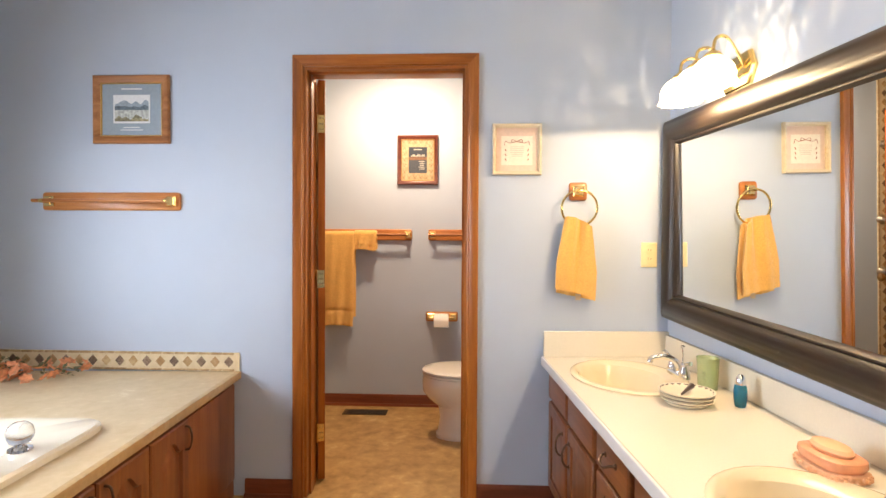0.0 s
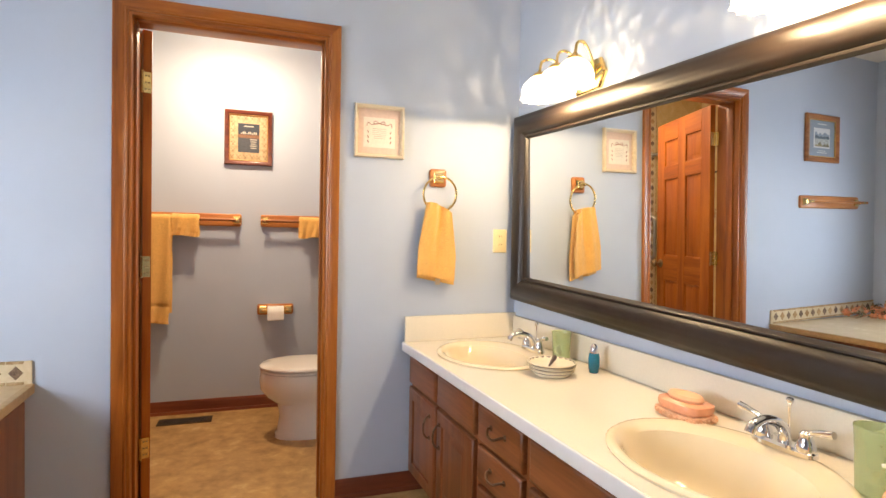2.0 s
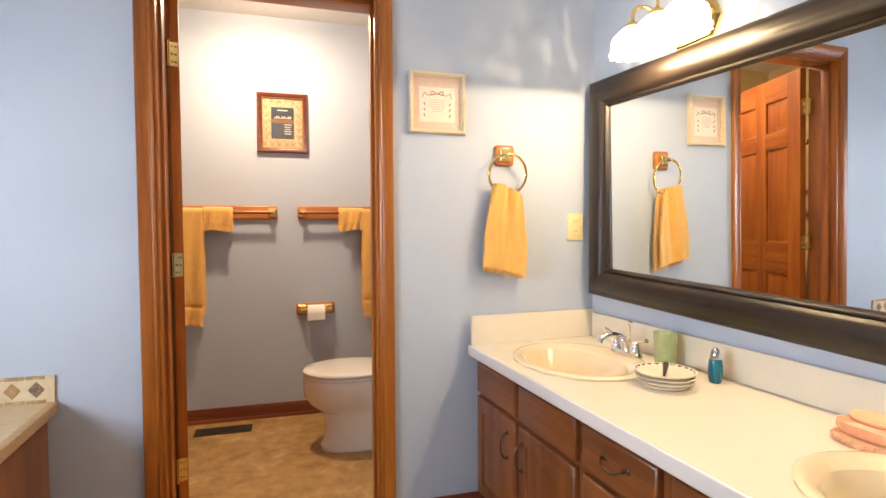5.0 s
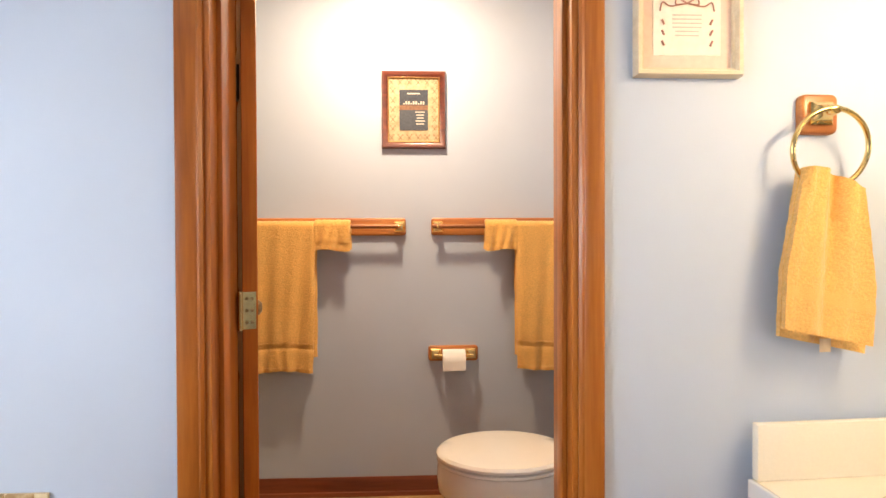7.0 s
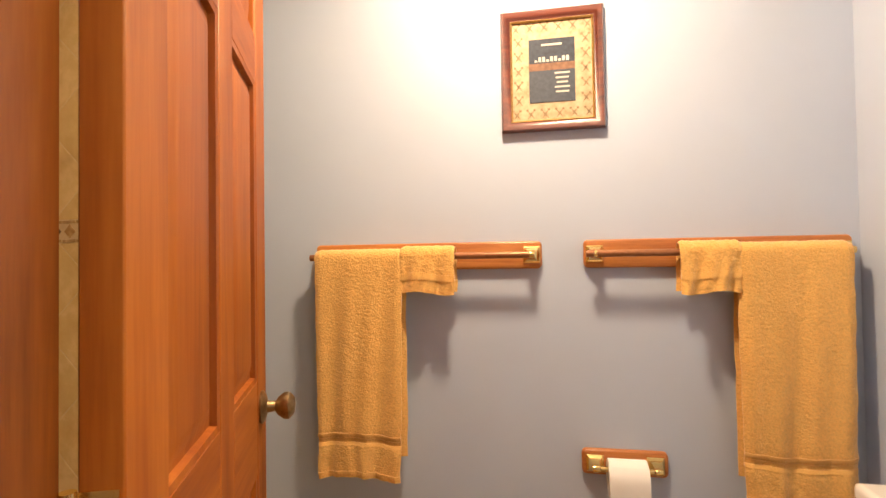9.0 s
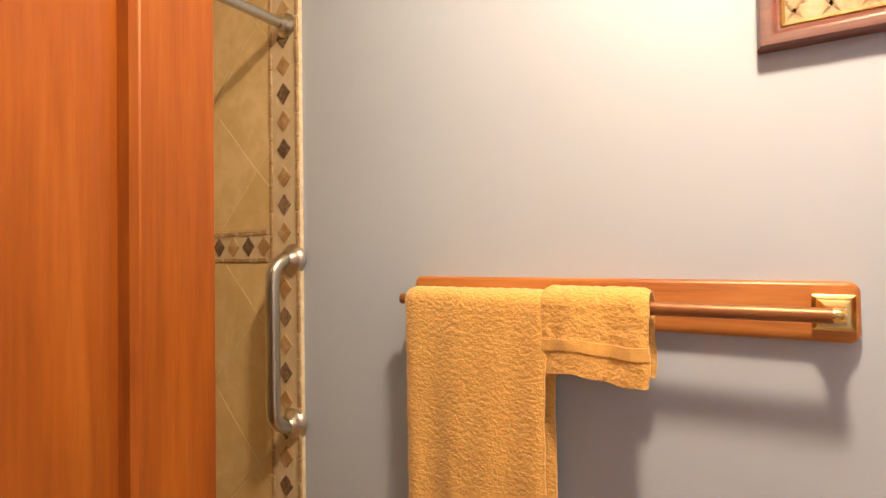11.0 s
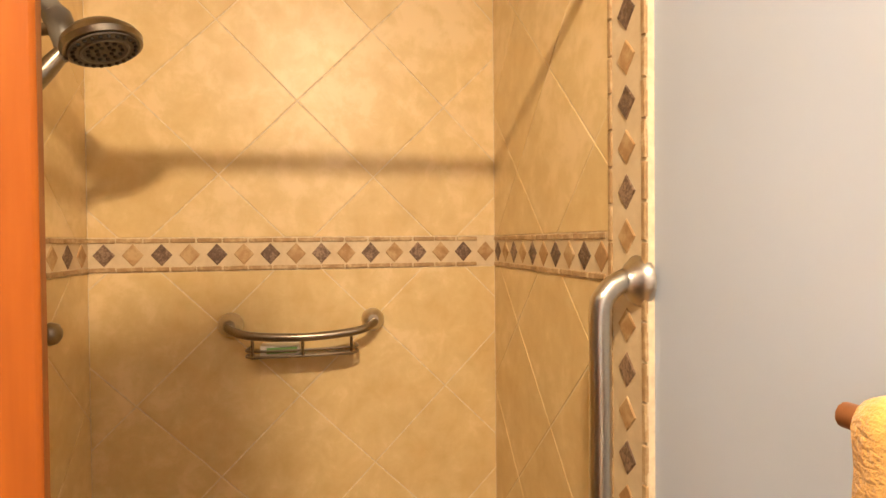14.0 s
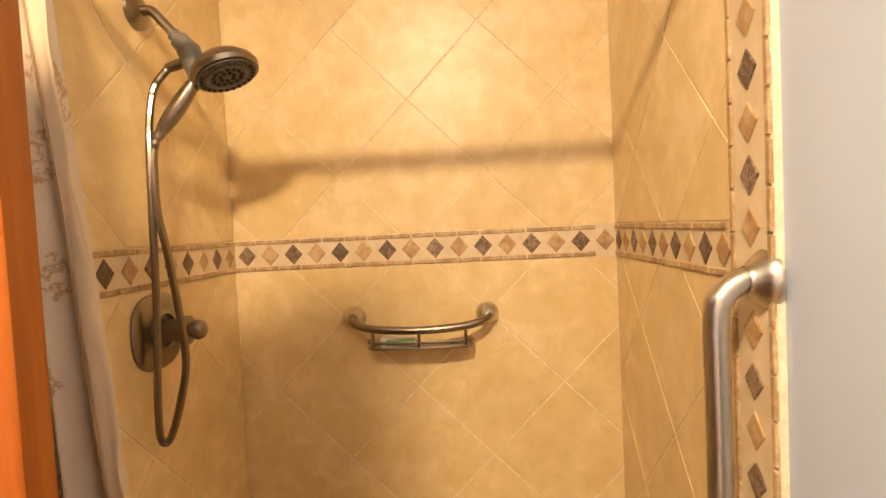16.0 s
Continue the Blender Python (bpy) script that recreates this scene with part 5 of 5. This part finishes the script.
part("sleeve", lathe([(0.025, 0.013), (0.022, 0.022), (0.022, 0.046), (0.027, 0.048), (0.028, 0.066), (0.021, 0.070)], 24, "y", cap=True), NICKEL, vl)
part("knob", lathe([(0.014, 0.070), (0.017, 0.074), (0.020, 0.084), (0.017, 0.094), (0.010, 0.099), (0.0005, 0.100)], 20, "y"), NICKEL, vl)

rod = thing("shower_rod", "satin steel shower curtain rod", "curtain rod", (-0.905, 0, 1.91))
part("rail", tube([(0, SL + 0.004, 0), (0, W2 - 0.014, 0)], 0.0125, 14), STEEL, rod)
for yy, s in ((SL, 1), (W2 - 0.010, -1)):
    part("flange", lathe([(0.030, 0.001 * s), (0.029, 0.008 * s), (0.018, 0.016 * s), (0.016, 0.028 * s)], 20, "y", (0, yy, 0), cap=True), STEEL, rod)
cur = thing("shower_curtain", "cream printed shower curtain gathered at one side", "shower curtain", (-0.895, SL, 0))
rings = []
for k in range(30):
    z = 1.885 - k * (1.83 / 29)
    f = k / 29
    wdt = 0.048 + 0.195 * f
    ring_ = []
    for i in range(90):
        s = i / 89
        yy = 0.01 + s * wdt + 0.006 * math.sin(s * 18 + f)
        xx = 0.034 * math.sin(s * 13 + 0.6) * (0.7 + 0.5 * f) + 0.02 * f
        ring_.append((xx, yy, z))
    rings.append(ring_)
cb = part("cloth", loft(rings, False, closed=False), CURT, cur)
cb.modifiers.new("thickness", "SOLIDIFY").thickness = 0.0015
hem_rows = []
for k, r in enumerate(rings):
    px, py, pz = r[88]
    sway = 0.004 * noise.noise(Vector((k * 0.45, 3.1, 0)))
    hem_rows.append([(px + 0.004 + 0.003 * math.sin(k * 0.7 + j), py + (0.006 + sway) * j - 0.002, pz) for j in range(5)])
hm = part("hem", loft(hem_rows, False, closed=False), HEM, cur)
hm.modifiers.new("thickness", "SOLIDIFY").thickness = 0.003
part("seam", tube([(q[0][0] + 0.001, q[0][1], q[0][2]) for q in hem_rows], 0.0016, 6), plain("brown_seam", (0.38, 0.24, 0.12), 0.8), cur)
for j in range(7):
    part("curtain_ring", tube([(0.0 + 0.022 * math.sin(2 * math.pi * k / 20), 0.015 + j * 0.014, 1.905 + 0.026 * math.cos(2 * math.pi * k / 20)) for k in range(21)], 0.002, 6), STEEL, cur)

# ---- stone tiles ----


def clip(poly, axis, lim, keep_less):
    out = []
    for a, b in zip(poly, poly[1:] + poly[:1]):
        ia, ib = ((p[axis] <= lim) == keep_less or p[axis] == lim for p in (a, b))
        if ia:
            out.append(a)
        if ia != ib:
            t = (lim - a[axis]) / (b[axis] - a[axis])
            out.append((a[0] + t * (b[0] - a[0]), a[1] + t * (b[1] - a[1])))
    return out


HD = 0.187


def diagonal(parent, to3, s0, s1, z0, z1, ps, pz):
    """Big stone tiles laid on the diagonal, cut to a rectangle; to3(s, z, out) places a point."""
    for i in range(-20, 21):
        for j in range(-20, 21):
            if (i + j) % 2 == 0:
                continue
            c = (ps + i * HD, pz + j * HD)
            h = HD - 0.0024
            poly = [(c[0] + h, c[1]), (c[0], c[1] + h), (c[0] - h, c[1]), (c[0], c[1] - h)]
            for ax, lim, less in ((0, s0, False), (0, s1, True), (1, z0, False), (1, z1, True)):
                poly = clip(poly, ax, lim, less) if len(poly) > 2 else []
            if len(poly) < 3:
                continue
            area = sum(a[0] * b[1] - b[0] * a[1] for a, b in zip(poly, poly[1:] + poly[:1])) / 2
            if abs(area) < 2e-4:
                continue
            m = (sum(p[0] for p in poly) / len(poly), sum(p[1] for p in poly) / len(poly))
            sh_ = lambda k, o: [to3(m[0] + (p[0] - m[0]) * k, m[1] + (p[1] - m[1]) * k, o) for p in poly]
            part("tile", loft([sh_(1, -0.004), sh_(1, -0.0008), sh_(0.992, 0.0)]), TILE, parent, smooth=False)


def diamond_mesh(name, w, h, mat):
    f = lambda k, o: [(w * k, -o, 0), (0, -o, h * k), (-w * k, -o, 0), (0, -o, -h * k)]
    return mesh_of(name, loft([f(1, -0.004), f(1, 0.0015), f(0.9, 0.0028)]), mat, False)


def bar_mesh(name, w, h, mat):
    return mesh_of(name, box(-w, w, -0.0035, 0.004, -h, h, 0.0014, 1), mat, False)


DM = [diamond_mesh("stone_diamond", 0.0235, 0.0265, DARK), diamond_mesh("stone_diamond", 0.0235, 0.0265, TAN)]
HB = bar_mesh("liner_stone", 0.0275, 0.0052, LINER)
VB = bar_mesh("liner_stone", 0.0052, 0.031, LINER)


def band(parent, m, length, height, pitch, start, vertical=False, first=0, liners=True):
    """Border of diamonds between thin liner stones; m puts local x along it, -y out of the wall, z across."""
    bd = part("border", box(0, length, -0.0004, 0.006, -height / 2, height / 2), CREAM, parent, smooth=False)
    bd.matrix_basis = m
    k, s = first, start
    turn = Matrix.Rotation(radians(90), 4, "Y") if vertical else Matrix.Identity(4)
    while s < length - pitch * 0.3:
        shared("stone_diamond", DM[k % 2], bd, Matrix.Translation((s, 0, 0)) @ turn)
        s += pitch
        k += 1
    if liners:
        s = 0.029
        while s < length - 0.02:
            for sg in (-1, 1):
                shared("liner_stone", HB, bd, Matrix.Translation((s + rng.uniform(-0.001, 0.001), 0, sg * (height / 2 - 0.005))) @ Matrix.Rotation(rng.uniform(-0.02, 0.02), 4, "Y"))
            s += 0.0585
    return bd


BZ, BH = 1.3775, 0.078
wb = thing("shower_tiles_back", "diagonal cream travertine tiles with diamond border on back wall", "tiles", kind="structure")
wr = thing("shower_tiles_right", "diagonal cream travertine tiles with diamond border beside entrance", "tiles", kind="structure")
wl = thing("shower_tiles_left", "diagonal cream travertine tiles behind shower head", "tiles", kind="structure")
back = lambda s, z, o: (SB + o, s, z)
right = lambda s, z, o: (s, W2 - 0.012 - o, z)
left = lambda s, z, o: (s, SL + o, z)
for par, fn, s0, s1, ps in ((wb, back, SL + 0.001, W2 - 0.013, 3.742), (wr, right, SB + 0.001, -0.972, -1.205), (wl, left, SB + 0.001, SX, -1.167)):
    diagonal(par, fn, s0, s1, 0.0, BZ - BH / 2 - 0.003, ps, 1.02)
    diagonal(par, fn, s0, s1, BZ + BH / 2 + 0.003, H, ps - 0.185, 1.571)
setting("grout_right", box(SB, SX - 0.004, W2 - 0.0106, W2 - 0.0005, 0, H), GROUT, "grouted shower wall bed")
setting("grout_left", box(SB, SX, SL - 0.0118, SL - 0.0016, 0, H), GROUT, "grouted shower wall bed")
band(wb, Matrix.Translation((SB, 0, BZ)) @ Matrix(((0, -1, 0, 0), (1, 0, 0, SL + 0.001), (0, 0, 1, 0), (0, 0, 0, 1))), W2 - SL - 0.015, BH, 0.0617, 0.033)
band(wr, Matrix.Translation((SB + 0.002, W2 - 0.012, BZ)), -0.972 - SB, BH, 0.0600, 0.030)
band(wl, Matrix.Translation((SX, SL, BZ)) @ Matrix.Rotation(math.pi, 4, "Z"), SX - SB, BH, 0.0663, 0.0735)
vb = band(wr, Matrix.Translation((-0.918, W2 - 0.012, H)) @ Matrix.Rotation(radians(90), 4, "Y"), H, 0.102, 0.0677, H - 1.613 - 12 * 0.0677, True, 0)

tbd = thing("bath_tile_border", "cream tile border with diamonds along bath deck", "tiles", kind="structure")
band(tbd, Matrix.Translation((-1.69, W1 - 0.009, DZ + 0.045)), 1.193, 0.088, 0.0668, 1.193 - 0.05 - 17 * 0.0668, first=1)
band(tbd, Matrix.Translation(dck(LEFT - 0.009, 1.95, DZ + 0.045)) @ Matrix.Rotation(THETA + math.pi / 2, 4, "Z"), 1.93, 0.088, 0.0668, 0.03)
